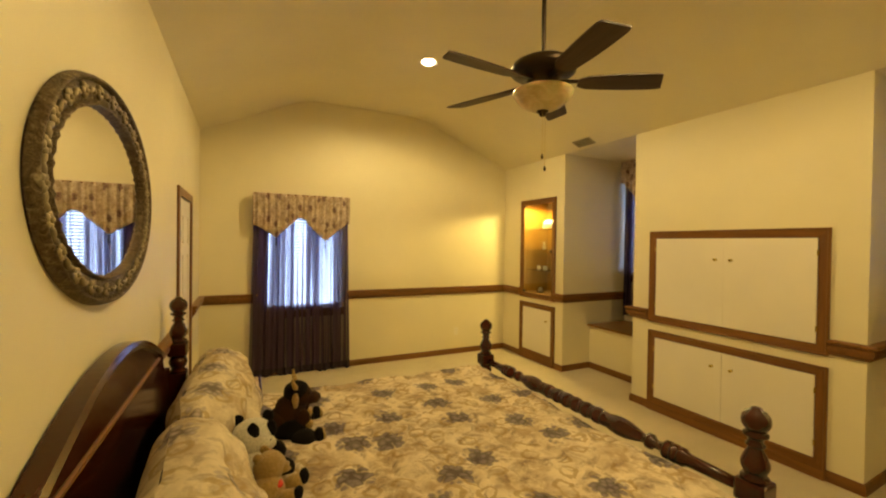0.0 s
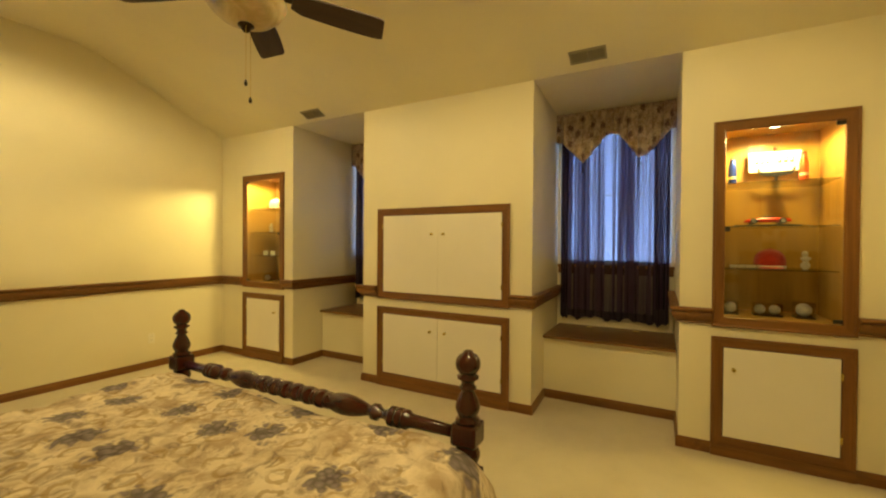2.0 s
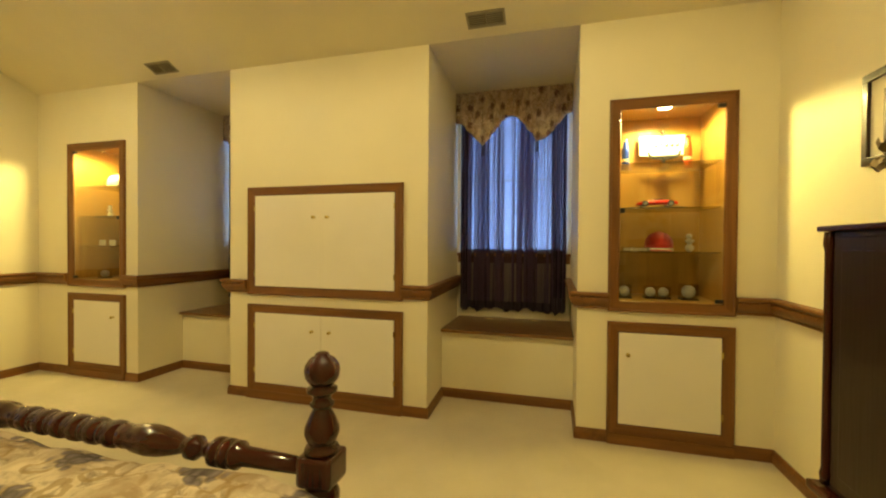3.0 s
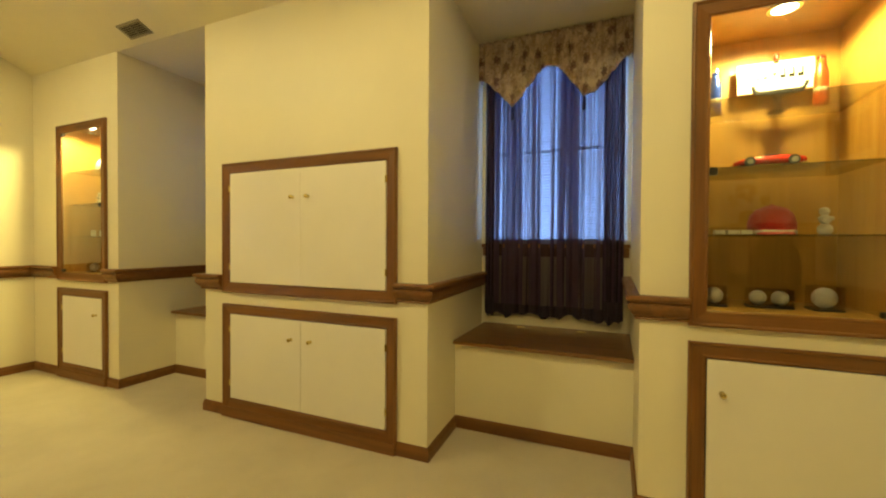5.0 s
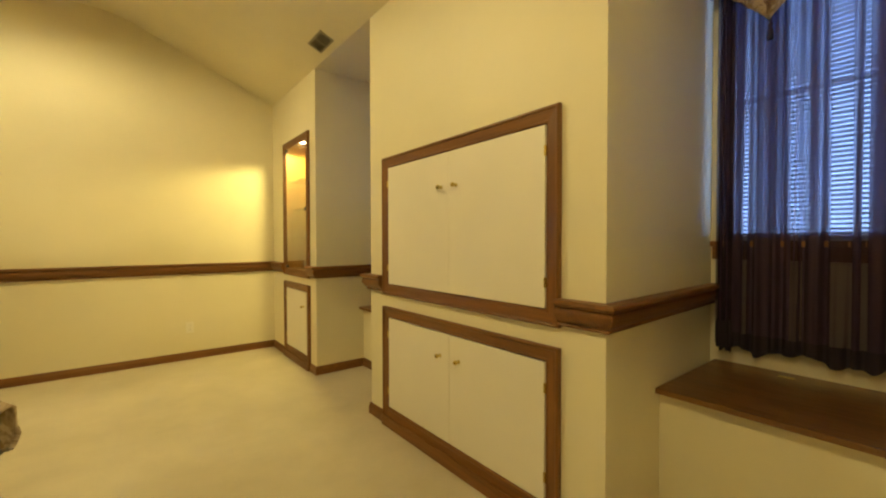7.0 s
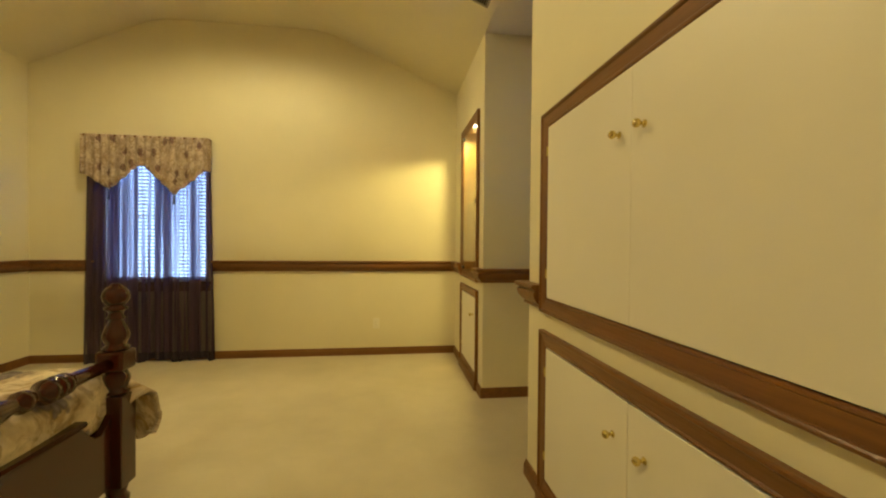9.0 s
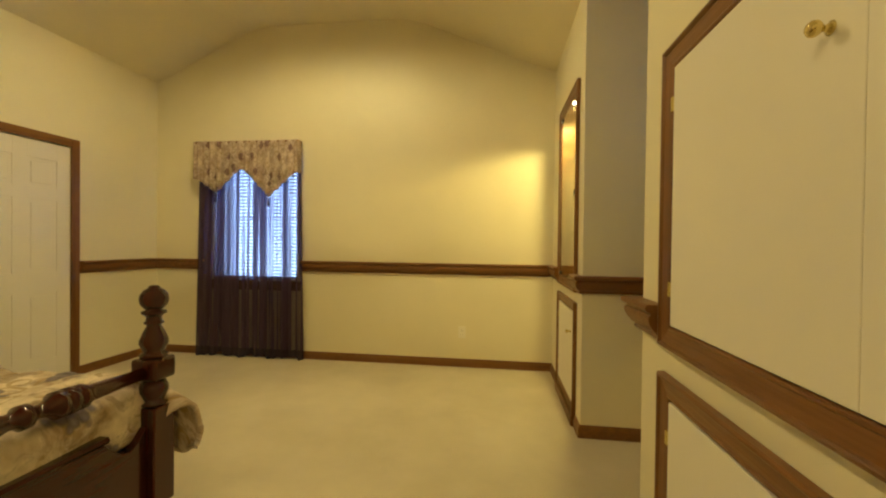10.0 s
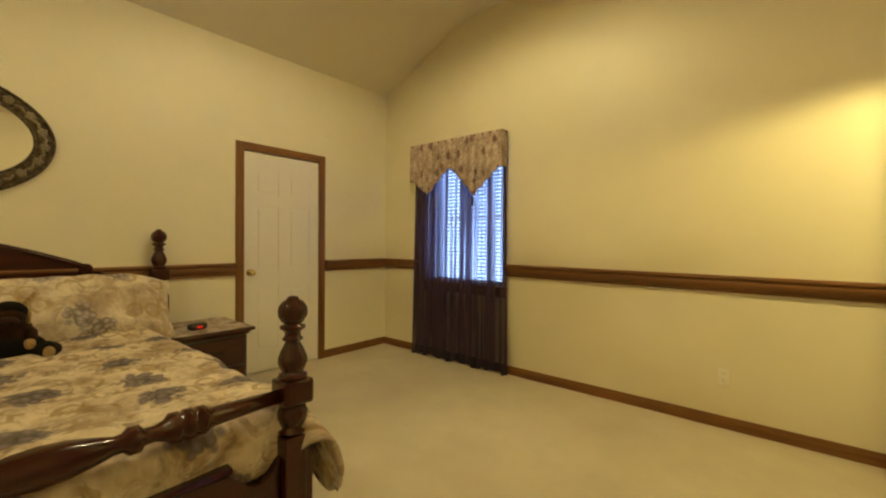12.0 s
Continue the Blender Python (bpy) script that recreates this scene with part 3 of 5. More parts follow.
# ---- six-panel door ----
door = thing("door_1", "closed white six-panel door in an oak frame", "door")
door["kind"] = "structure"
y0, y1 = 4.072, 4.828
bm = box(XW - 0.045, XW - 0.010, y0, y1, 0.012, 2.026)
part("slab", bm, WHITE, door)
wS, wM = 0.105, 0.10
pw = (y1 - y0 - 2 * wS - wM) / 2
cols = [(y0 + wS, y0 + wS + pw), (y1 - wS - pw, y1 - wS)]
rws = [(0.22, 0.78), (0.95, 1.55), (1.65, 1.885)]
us = [y0, cols[0][0], cols[0][1], cols[1][0], cols[1][1], y1]
for a, b in ((us[0], us[1]), (us[2], us[3]), (us[4], us[5])):
    part("door_stile", box(XW - 0.0105, XW - 0.001, a, b, 0.012, 2.026, 0.0015), WHITE, door)
for (a, b) in cols:
    for c, d in ((0.012, 0.22), (0.78, 0.95), (1.55, 1.65), (1.885, 2.026)):
        part("door_rail", box(XW - 0.0105, XW - 0.0012, a, b, c, d, 0.0015), WHITE, door)
    for c, d in rws:
        part("raised_panel", box(XW - 0.0105, XW - 0.003, a + 0.03, b - 0.03, c + 0.03, d - 0.03, 0.006), WHITE, door)
for a, b, c, d, m in ((DOOR[0], DOOR[0] + 0.07, 0.0, 2.105, OAK_Z), (DOOR[1] - 0.07, DOOR[1], 0.0, 2.105, OAK_Z), (DOOR[0] + 0.07, DOOR[1] - 0.07, 2.035, 2.105, OAK_Y)):
    part("casing", box(XW + 0.001, XW + 0.018, a, b, c, d, 0.004), m, door, "stained oak casing")
# dark block filling the opening behind the slab, stands in for shade in its gaps
part("gap_shade_fill", box(XW - 0.14, XW - 0.046, 4.066, 4.834, 0.001, 2.034), SHADOW, door)
kn = part("door_handle", lathe([(0.032, 0), (0.032, 0.006), (0.012, 0.010), (0.010, 0.03), (0.024, 0.04), (0.030, 0.052), (0.024, 0.066), (0.002, 0.07)], 20, pose(XW - 0.001, 4.128, 0.938, 0, 90, 0)), BRASS, door, "polished brass knob", True)

# ---- windows ----


def window(name, axis, plane, u0, u1, z0, z1, spacing, tilt):
    """A sash window with mini blind. On the north wall u is x; in the alcoves u is y. plane: the room side of the wall."""
    w = thing(name, "white sash window with a lowered slatted blind", "window")
    w["kind"] = "structure"

    def b(d0, d1, p, q, r, s, bev=0.0):
        return box(p, q, plane + d0, plane + d1, r, s, bev) if axis == "y" else box(plane + d0, plane + d1, p, q, r, s, bev)
    t = 0.045
    bm_ = b(0.07, 0.12, u0, u0 + t, z0, z1)
    for a in ((u1 - t, u1, z0, z1), (u0 + t, u1 - t, z0, z0 + t), (u0 + t, u1 - t, z1 - t, z1)):
        merge(bm_, b(0.07, 0.12, *a))
    merge(bm_, b(0.09, 0.12, u0 + t, u1 - t, (z0 + z1) / 2 - 0.005, (z0 + z1) / 2 + 0.005))
    part("window_frame", bm_, WHITE, w, "white sash frame")
    for r, s in ((z0 + t, (z0 + z1) / 2 - 0.005), ((z0 + z1) / 2 + 0.005, z1 - t)):
        g = part("pane", b(0.092, 0.096, u0 + t, u1 - t, r, s), PANE, w, "clear glass pane")
        g.visible_shadow = False
    blind = thing("window_blind", "white slatted blind, lowered with open slats", "blind", "window blinds")
    um = (u0 + u1) / 2
    hl = (u1 - u0) / 2 - 0.012
    me = bpy.data.meshes.new("slat")
    bs = bmesh.new()
    half = spacing * 0.58
    prev = None
    for i in range(4):
        d = -half + 2 * half * i / 3
        z = 0.12 * half * (1 - (d / half) ** 2)
        row = [bs.verts.new((u, d, z)) if axis == "y" else bs.verts.new((d, u, z)) for u in (-hl, hl)]
        if prev:
            bs.faces.new((prev[0], prev[1], row[1], row[0]))
        prev = row
    bs.to_mesh(me)
    bs.free()
    me.materials.append(VINYL)
    z = z0 + 0.035
    while z < z1 - 0.05:
        s_ = new("slat", me)
        s_.parent = blind
        a = tilt + random.uniform(-1.5, 1.5)
        s_.matrix_local = pose(um, plane + 0.035, z, a, 0, 0) if axis == "y" else pose(plane + 0.035, um, z, 0, -a, 0)
        z += spacing
    part("head_rail", b(0.012, 0.058, u0 + 0.006, u1 - 0.006, z1 - 0.045, z1 - 0.004, 0.003), VINYL, blind)
    part("bottom_rail", b(0.018, 0.052, u0 + 0.01, u1 - 0.01, z0 + 0.004, z0 + 0.022, 0.003), VINYL, blind)
    for f in (0.2, 0.8):
        u = u0 + (u1 - u0) * f
        part("ladder_cord", b(0.034, 0.036, u - 0.001, u + 0.001, z0 + 0.02, z1 - 0.04), VINYL, blind)
    return w


w1 = window("window_1", "y", YN, *WIN_N, 0.036, -28)
part("window_sill", box(WIN_N[0] - 0.06, WIN_N[1] + 0.06, YN - 0.035, YN - 0.001, WIN_N[2] - 0.03, WIN_N[2], 0.005), OAK_X, w1, "stained oak sill")
part("apron", box(WIN_N[0] - 0.04, WIN_N[1] + 0.04, YN - 0.018, YN - 0.001, WIN_N[2] - 0.10, WIN_N[2] - 0.03, 0.004), OAK_X, w1, "stained oak apron")
for i, (a, b_, c, d) in enumerate(WIN_ALC):
    w2 = window("window_%d" % (i + 2), "x", XB, a, b_, c, d, 0.0225, -24)
    lo_y = ((ALC_S[0], ALC_S[1] + FLARE), ALC_N)[i]
    part("window_sill", box(XB - 0.035, XB - 0.001, lo_y[0] + 0.004, lo_y[1] - 0.004, c - 0.03, c, 0.005), OAK_Y, w2, "dark stained oak sill")
    part("apron", box(XB - 0.018, XB - 0.001, lo_y[0] + 0.01, lo_y[1] - 0.01, c - 0.10, c - 0.03, 0.004), OAK_Y, w2, "dark stained oak apron")


def cloth(name, width, z0, z1, bottom, folds, amp, mat, parent, seed, label="", nu=160, nv=14, flare=0.0, hem=0.0, pull=1.0):
    """A hanging cloth in the plane u, z with soft gathers; bottom(f) gives its lower edge."""
    rnd = random.Random(seed)
    ph = [rnd.uniform(0, 6.28) for _ in range(5)]
    own = bmesh.new()
    uvl = own.loops.layers.uv.new("UVMap")
    grid, uvs = [], {}
    for j in range(nv + 1):
        row = []
        for i in range(nu + 1):
            f = i / nu
            zb = bottom(f)
            g = j / nv
            z = z1 + (zb - z1) * g
            u = (f - 0.5) * width * (1 + flare * g)
            k = 2 * math.pi * folds * f
            d = amp * (0.55 + 0.45 * g) * (math.sin(k + ph[0] + 0.9 * math.sin(2.3 * f * 6.28 + ph[1])) + 0.45 * math.sin(1.7 * k + ph[2] + 0.6 * g))
            if hem and g == 1:
                z += hem * (0.22 * math.sin(k * 0.5 + ph[3]) + 0.30 * math.sin(k * 0.21 + ph[4]) + 0.16 * abs(math.sin(k * 0.33 + ph[1])))
            v_ = own.verts.new((u, d, z))
            uvs[v_] = (u * pull, z)
            row.append(v_)
        grid.append(row)
    for j in range(nv):
        for i in range(nu):
            f_ = own.faces.new((grid[j][i], grid[j][i + 1], grid[j + 1][i + 1], grid[j + 1][i]))
            if hem and j == nv - 1:
                f_.material_index = 1
            for lp in f_.loops:
                lp[uvl].uv = uvs[lp.vert]
    return part(name, own, mat, parent, label, True)


def piecewise(pts):
    def fn(f):
        for (a, p), (b, q) in zip(pts, pts[1:]):
            if f <= b:
                t = (f - a) / (b - a)
                return p + (q - p) * t
        return pts[-1][1]
    return fn


def drapes(at, rz, width, ztop, zval, zcurt, pts, seed, cw, group, flare):
    """Sheer curtain and pointed valance; local u along the wall, -y into the room."""
    c = thing("sheer_curtain", "dark violet sheer curtain hanging in soft folds", "curtain", group, at, rz)
    nv = 24
    p = cloth("panel", cw, 0, ztop - 0.05, lambda f: zcurt, 15, 0.017, [SHEER, HEM], c, seed, nv=nv, flare=flare, hem=0.05)
    if group != "north window drapes":
        for k, (uc, wd) in enumerate(((-0.46, 0.08), (0.435, 0.13))):
            g_ = cloth("gather", cw * wd, 0, ztop - 0.05, lambda f: zcurt, 3.5, 0.014, [SHEER, HEM], c, seed + 40 + k, nu=48, nv=14, hem=0.05)
            g_.matrix_local = pose(uc * cw, -0.035, 0)
    part("rod", lathe([(0.008, -cw / 2), (0.008, cw / 2)], 10, pose(0, 0.0, ztop - 0.05, 0, 90, 0)), CHROME, c)
    v = thing("valance", "floral cloth valance with two pointed tails", "valance", group, at, rz)
    fn = piecewise(pts)
    q = cloth("skirt", width, 0, ztop, fn, 15, 0.012, VALANCE, v, seed + 3, nv=10, pull=1.75)
    q.matrix_local = pose(0, -0.075, 0)
    md = q.modifiers.new("thick", "SOLIDIFY")
    md.thickness = 0.006
    for s in (-1, 1):
        e = pts[0][1] if s < 0 else pts[-1][1]
        r = cloth("return", 0.10, 0, ztop, lambda f: e, 1, 0.003, VALANCE, v, seed + 5, nu=8, nv=4)
        r.matrix_local = pose(s * width / 2, -0.028, 0, 0, 0, 90)
    part("board", box(-width / 2, width / 2, -0.07, 0.02, ztop - 0.02, ztop - 0.002), OAK_X, v)
    for f, z in sorted(pts, key=lambda k: k[1])[:2]:
        t = part("tassel", lathe([(0.003, 0.0), (0.004, -0.02), (0.010, -0.026), (0.011, -0.035), (0.006, -0.04), (0.013, -0.06), (0.015, -0.10), (0.001, -0.101)], 12), HEM, v, "dark tassel", True)
        t.matrix_local = pose((f - 0.5) * width, -0.08, z + 0.005)


drapes((0.898, YN - 0.07, 0), 0, 1.155, 2.265, 0, 0.008, [(0, 1.875), (0.05, 1.86), (0.22, 1.725), (0.44, 1.965), (0.49, 1.965), (0.73, 1.685), (0.96, 1.915), (1, 1.93)], 11, 1.13, "north window drapes", 0.09)
for (a, b_), sd in (((ALC_S[0], ALC_S[1] + FLARE), 21), (ALC_N, 31)):
    drapes((XB - 0.05, (a + b_) / 2, 0), -90, b_ - a - 0.012, ZE - 0.006, 0, 0.69, [(0, 2.58), (0.05, 2.57), (0.245, 2.335), (0.44, 2.60), (0.50, 2.62), (0.56, 2.59), (0.715, 2.35), (0.80, 2.39), (0.96, 2.60), (1, 2.61)], sd, b_ - a - 0.10, "alcove drapes", 0.0)

# ---- window benches ----
for a, b_ in ((ALC_S[0], ALC_S[1] + FLARE * 0.45), ALC_N):
    bn = thing("window_bench", "window seat with a stained oak lid", "bench", "window benches")
    part("front", box(BF, BF + 0.02, a + 0.001, b_ - 0.001, 0.0, 0.580), WALL, bn, "cream painted front")
    part("lid", box(BF - 0.05, XB - 0.002, a + 0.002, b_ - 0.002, 0.581, 0.607, 0.006), BENCH, bn)
    for f in (0.3, 0.7):
        y = a + (b_ - a) * f
        part("hinge", box(XB - 0.12, XB - 0.09, y - 0.03, y + 0.03, 0.6072, 0.610, 0.001), BRASS, bn, "small brass hinge")

# ---- bed ----
BX, BY = 2.097, 2.194          # foot posts' x, middle of the bed
bed = thing("bed", "dark mahogany four-poster bed with turned rails", "bed")


def post(name, x, y, dz, low):
    """A turned post: ball finial, vase, chamfered block, square leg. dz lifts the upper turnings."""
    up = [(0.030, 0.742), (0.050, 0.744), (0.053, 0.750), (0.050, 0.757), (0.036, 0.762), (0.044, 0.775), (0.053, 0.798), (0.052, 0.815), (0.040, 0.845), (0.028, 0.868), (0.026, 0.876), (0.036, 0.879), (0.037, 0.886), (0.030, 0.890),
          (0.028, 0.905), (0.036, 0.915), (0.046, 0.921), (0.046, 0.930), (0.028, 0.936), (0.040, 0.945), (0.051, 0.962), (0.054, 0.980), (0.051, 0.998), (0.038, 1.016), (0.022, 1.025), (0.020, 1.032), (0.012, 1.036), (0.001, 1.037)]
    bm_ = lathe([(r * 0.96, z + dz) for r, z in up], 28)
    lo2 = [(0.034, 0.546), (0.050, 0.550), (0.051, 0.558), (0.036, 0.566), (0.044, 0.580), (0.053, 0.605), (0.052, 0.622), (0.044, 0.640), (0.034, 0.650)]
    lathe([(r, z + dz) for r, z in lo2], 28, bm=bm_)
    blk = box(-0.055, 0.055, -0.055, 0.055, 0.652 + dz, 0.742 + dz, 0.014)
    merge(bm_, blk)
    box(-0.052, 0.052, -0.052, 0.052, low, 0.546 + dz, 0.006, bm=bm_)
    lathe([(0.030, 0.0), (0.036, 0.004), (0.046, 0.05), (0.050, 0.08), (0.036, 0.10), (0.044, low - 0.012), (0.044, low)], 24, bm=bm_)
    p = part(name, bm_, DARK_Z, bed, smooth=False)
    p.matrix_local = pose(x, y, 0)
    for f in p.data.polygons:
        f.use_smooth = len(f.vertices) == 4 and f.area < 0.0022
    return p


for s in (-1, 1):
    post("foot_post", BX, BY + s * 1.02, 0.0, 0.14)
    post("head_post", -0.152, BY + s * 1.215, 0.27, 0.14)
half = [(0, 0.022), (0.26, 0.030), (0.282, 0.033), (0.290, 0.043), (0.310, 0.043), (0.317, 0.035), (0.324, 0.045), (0.346, 0.045), (0.353, 0.035), (0.360, 0.045), (0.382, 0.045), (0.395, 0.031), (0.42, 0.022), (0.445, 0.024),
        (0.455, 0.038), (0.480, 0.038), (0.493, 0.025), (0.512, 0.025), (0.55, 0.036), (0.60, 0.047), (0.65, 0.051), (0.70, 0.047), (0.735, 0.038), (0.748, 0.041), (0.768, 0.041), (0.776, 0.036)]
k = 0.78
while k < 1.0:
    half += [(k, 0.040), (k + 0.014, 0.0455), (k + 0.038, 0.0465), (k + 0.054, 0.041), (k + 0.058, 0.037), (k + 0.064, 0.0405), (k + 0.078, 0.0405), (k + 0.082, 0.037)]
    k += 0.086
full = [(r, d - 1.02) for d, r in half if d < 1.02] + [(r, 1.02 - d) for d, r in reversed(half) if d < 1.02]
part("blanket_rail", lathe(full, 22, pose(BX, BY, 0.687, -90, 0, 0)), DARK_Y, bed, "turned mahogany rail", True)


def board_yz(x0, x1, outline, bev=0.004):
    own = bmesh.new()
    a = [own.verts.new((x0, y, z)) for y, z in outline]
    b = [own.verts.new((x1, y, z)) for y, z in outline]
    own.faces.new(a)
    own.faces.new(b)
    n = len(outline)
    for i in range(n):
        own.faces.new((a[i], a[(i + 1) % n], b[(i + 1) % n], b[i]))
    bmesh.ops.recalc_face_normals(own, faces=own.faces)
    ed = [e for e in own.edges if abs(e.verts[0].co.x - e.verts[1].co.x) < 1e-6]
    bmesh.ops.bevel(own, geom=ed, offset=bev, segments=2, profile=0.6, affect="EDGES")
    return own


def arch(fn, w, z0, n=56):
    top = [(BY - w + 2 * w * i / n, fn(abs(-w + 2 * w * i / n))) for i in range(n + 1)]
    return [(BY - w, z0)] + top + [(BY + w, z0)]


def foot_top(d):
    if d < 0.80:
        return 0.485 + 0.02 * math.cos(d / 0.8 * 1.57)
    return 0.485 - 0.075 * math.sin(min(1, (d - 0.80) / 0.09) * 1.57) + 0.07 * max(0, (d - 0.89) / 0.08) ** 1.5


def head_top(d):
    if d < 0.80:
        return 1.03 + 0.22 * math.cos(d / 0.8 * 1.46)
    if d < 0.88:
        return 1.049 - 0.5 * (d - 0.80)
    return 1.009 - 0.14 * min(1, (d - 0.88) / 0.1)


part("footboard", board_yz(BX - 0.017, BX + 0.017, arch(foot_top, 0.966, 0.16)), DARK_Y, bed)
part("footboard_cap", sweep([(-0.028, 0), (0.028, 0), (0.034, 0.010), (0.028, 0.022), (-0.028, 0.022), (-0.034, 0.010)], [(BX, BY - 0.80), (BX, BY + 0.80)]), DARK_Y, bed).matrix_local = pose(0, 0, 0.493)
part("headboard", board_yz(-0.222, -0.186, arch(head_top, 1.136, 0.25), 0.008), DARK_Y, bed)
hc = [(BY - 0.80 + 1.6 * i / 40, head_top(abs(-0.80 + 1.6 * i / 40))) for i in range(41)]
own = bmesh.new()
rings = [[own.verts.new((-0.200 + dx, y, z + dz)) for dx, dz in ((-0.03, -0.03), (0.028, -0.03), (0.034, -0.012), (0.024, 0.006), (-0.03, 0.006))] for y, z in hc]
for a, b in zip(rings, rings[1:]):
    for i in range(5):
        own.faces.new((a[i], a[(i + 1) % 5], b[(i + 1) % 5], b[i]))
own.faces.new(rings[0])
own.faces.new(rings[-1])
part("headboard_cap", own, DARK_Y, bed)
for s in (-1, 1):
    part("scroll", lathe([(0.001, -0.05), (0.036, -0.05), (0.042, -0.04), (0.042, 0.0), (0.030, 0.008), (0.001, 0.012)], 24, pose(-0.182, BY + s * 0.80, 1.02, 0, 90, 0)), DARK_X, bed, smooth=False)
    part("side_rail", box(-0.10, BX - 0.05, BY + s * 1.02 - 0.016, BY + s * 1.02 + 0.016, 0.22, 0.40, 0.005), DARK_X, bed)

SHEET = material("blue_sheet", (0.03, 0.07, 0.13), 0.85)[0]
m_ = thing("mattress", "thick mattress in a dark blue sheet on the bed", "mattress")
part("core", box(-0.12, BX - 0.06, BY - 0.96, BY + 0.96, 0.30, 0.592, 0.05), SHEET, m_, smooth=False)
part("box_spring", box(-0.12, BX - 0.06, BY - 0.97, BY + 0.97, 0.16, 0.298, 0.02), SHEET, m_)


def smooth01(t):
    t = max(0.0, min(1.0, t))
    return t * t * (3 - 2 * t)


def comforter():
    """The quilt lies on the mattress, hangs over both long sides and tucks in behind the footboard."""
    c = thing("comforter", "cream floral quilted comforter with grey-violet blooms", "bedding")
    own_ = bmesh.new()
    uvl = own_.loops.layers.uv.new("UVMap")
    x0, xe, foot, hang, wid, rad = 0.24, 2.030, 0.27, 0.37, 1.0, 0.10
    nx, ny = 150, 180
    rows, uv = [], {}
    L = xe - x0 + foot
    for i in range(nx + 1):
        p = L * i / nx
        row = []
        for j in range(ny + 1):
            s = -(wid + hang) + 2 * (wid + hang) * j / ny
            a, sg = abs(s), (1 if s >= 0 else -1)
            x = x0 + min(p, xe - x0)
            fp = max(0.0, p - (xe - x0))
            out = math.hypot(fp / foot, max(0.0, a - wid) / hang)
            if fp > 0 and a > wid and out > 1:          # rounded corner
                fp, a = fp / out, wid + (a - wid) / out
            # across the bed
            if a < wid:
                y, z = a, 0.618
            elif a < wid + rad * 1.57:
                th = (a - wid) / rad
                y, z = wid + rad * math.sin(th), 0.618 - rad * (1 - math.cos(th))
            else:
                d = a - wid - rad * 1.57
                y, z = wid + rad + 0.16 * d, 0.618 - rad - d
            hangw = smooth01((a - wid) / 0.14)
            # puffs, wrinkles and hanging folds
            n1 = noise.noise(Vector((x * 3.1, s * 3.1, 1.7)))
            n2 = noise.noise(Vector((x * 9.0, s * 9.0, 4.2)))
            puff = 0.014 * abs(math.sin(p * 10.5)) ** 0.6 * abs(math.sin(s * 10.5)) ** 0.6
            n3 = 1 - abs(noise.noise(Vector((x * 17.0 + 0.6 * n1, s * 6.5, 8.1)))) * 2
            z += (1 - hangw) * (0.8 * puff + 0.016 * n1 + 0.009 * n2 + 0.009 * n3)
            fold = hangw * (0.022 * math.sin(x * 17 + 2 * n1) + 0.012 * math.sin(x * 31 + 4 * n1) + 0.012 * n2)
            y += fold
            z += hangw * 0.02 * math.sin(x * 6.3 + sg)
            # over the foot end
            w = smooth01((a - 0.965) / 0.11)
            if fp > 0:
                rr = 0.055
                th = min(fp / rr, 1.57)
                dx = rr * math.sin(th) * (1 - 0.15 * math.sin(s * 9))
                dz = rr * (1 - math.cos(th)) + max(0, fp - rr * 1.57) * 0.8
                x_in, z_in = x - 0.012 + dx * 0.95, z - dz + 0.012 * n1
                x_out, z_out = x + fp * (0.66 if sg > 0 else 0.35), z - fp * (0.22 + 0.5 * hangw)
                x = x_in + (x_out - x_in) * w
                z = z_in + (z_out - z_in) * w
                y += w * 0.05 * fp / foot
            # settle at the pillows' end
            z += 0.02 * math.exp(-p / 0.05) - 0.012 * (1 - smooth01(p / 0.02))
            v_ = own_.verts.new((x, BY + sg * y, max(z, 0.06)))
            uv[v_] = (p, s)
            row.append(v_)
        rows.append(row)
    for i in range(nx):
        for j in range(ny):
            f = own_.faces.new((rows[i][j], rows[i + 1][j], rows[i + 1][j + 1], rows[i][j + 1]))
            for lp in f.loops:
                lp[uvl].uv = uv[lp.vert]
    q = part("quilt", own_, COMFORT, c, smooth=True)
    md = q.modifiers.new("thick", "SOLIDIFY")
    md.thickness, md.offset = 0.022, 1.0
    pp = bmesh.new()
    prev_ = None
    for j in range(49):
        yy = -0.97 + 1.94 * j / 48
        cz = 0.650 + 0.016 * noise.noise(Vector((x0 * 3.1, yy * 3.1, 1.7))) + 0.006 * noise.noise(Vector((x0 * 9, yy * 9, 4.2)))
        ring_ = [pp.verts.new((x0 + 0.004 + 0.012 * math.cos(q_ * 0.7854), BY + yy, cz + 0.012 * math.sin(q_ * 0.7854))) for q_ in range(8)]
        if prev_:
            for q_ in range(8):
                pp.faces.new((prev_[q_], prev_[(q_ + 1) % 8], ring_[(q_ + 1) % 8], ring_[q_]))
        prev_ = ring_
    part("piping", pp, paint("piping_cloth", (0.62, 0.55, 0.42), 0.8), c, "cream corded edge", True)
    return c


comforter()


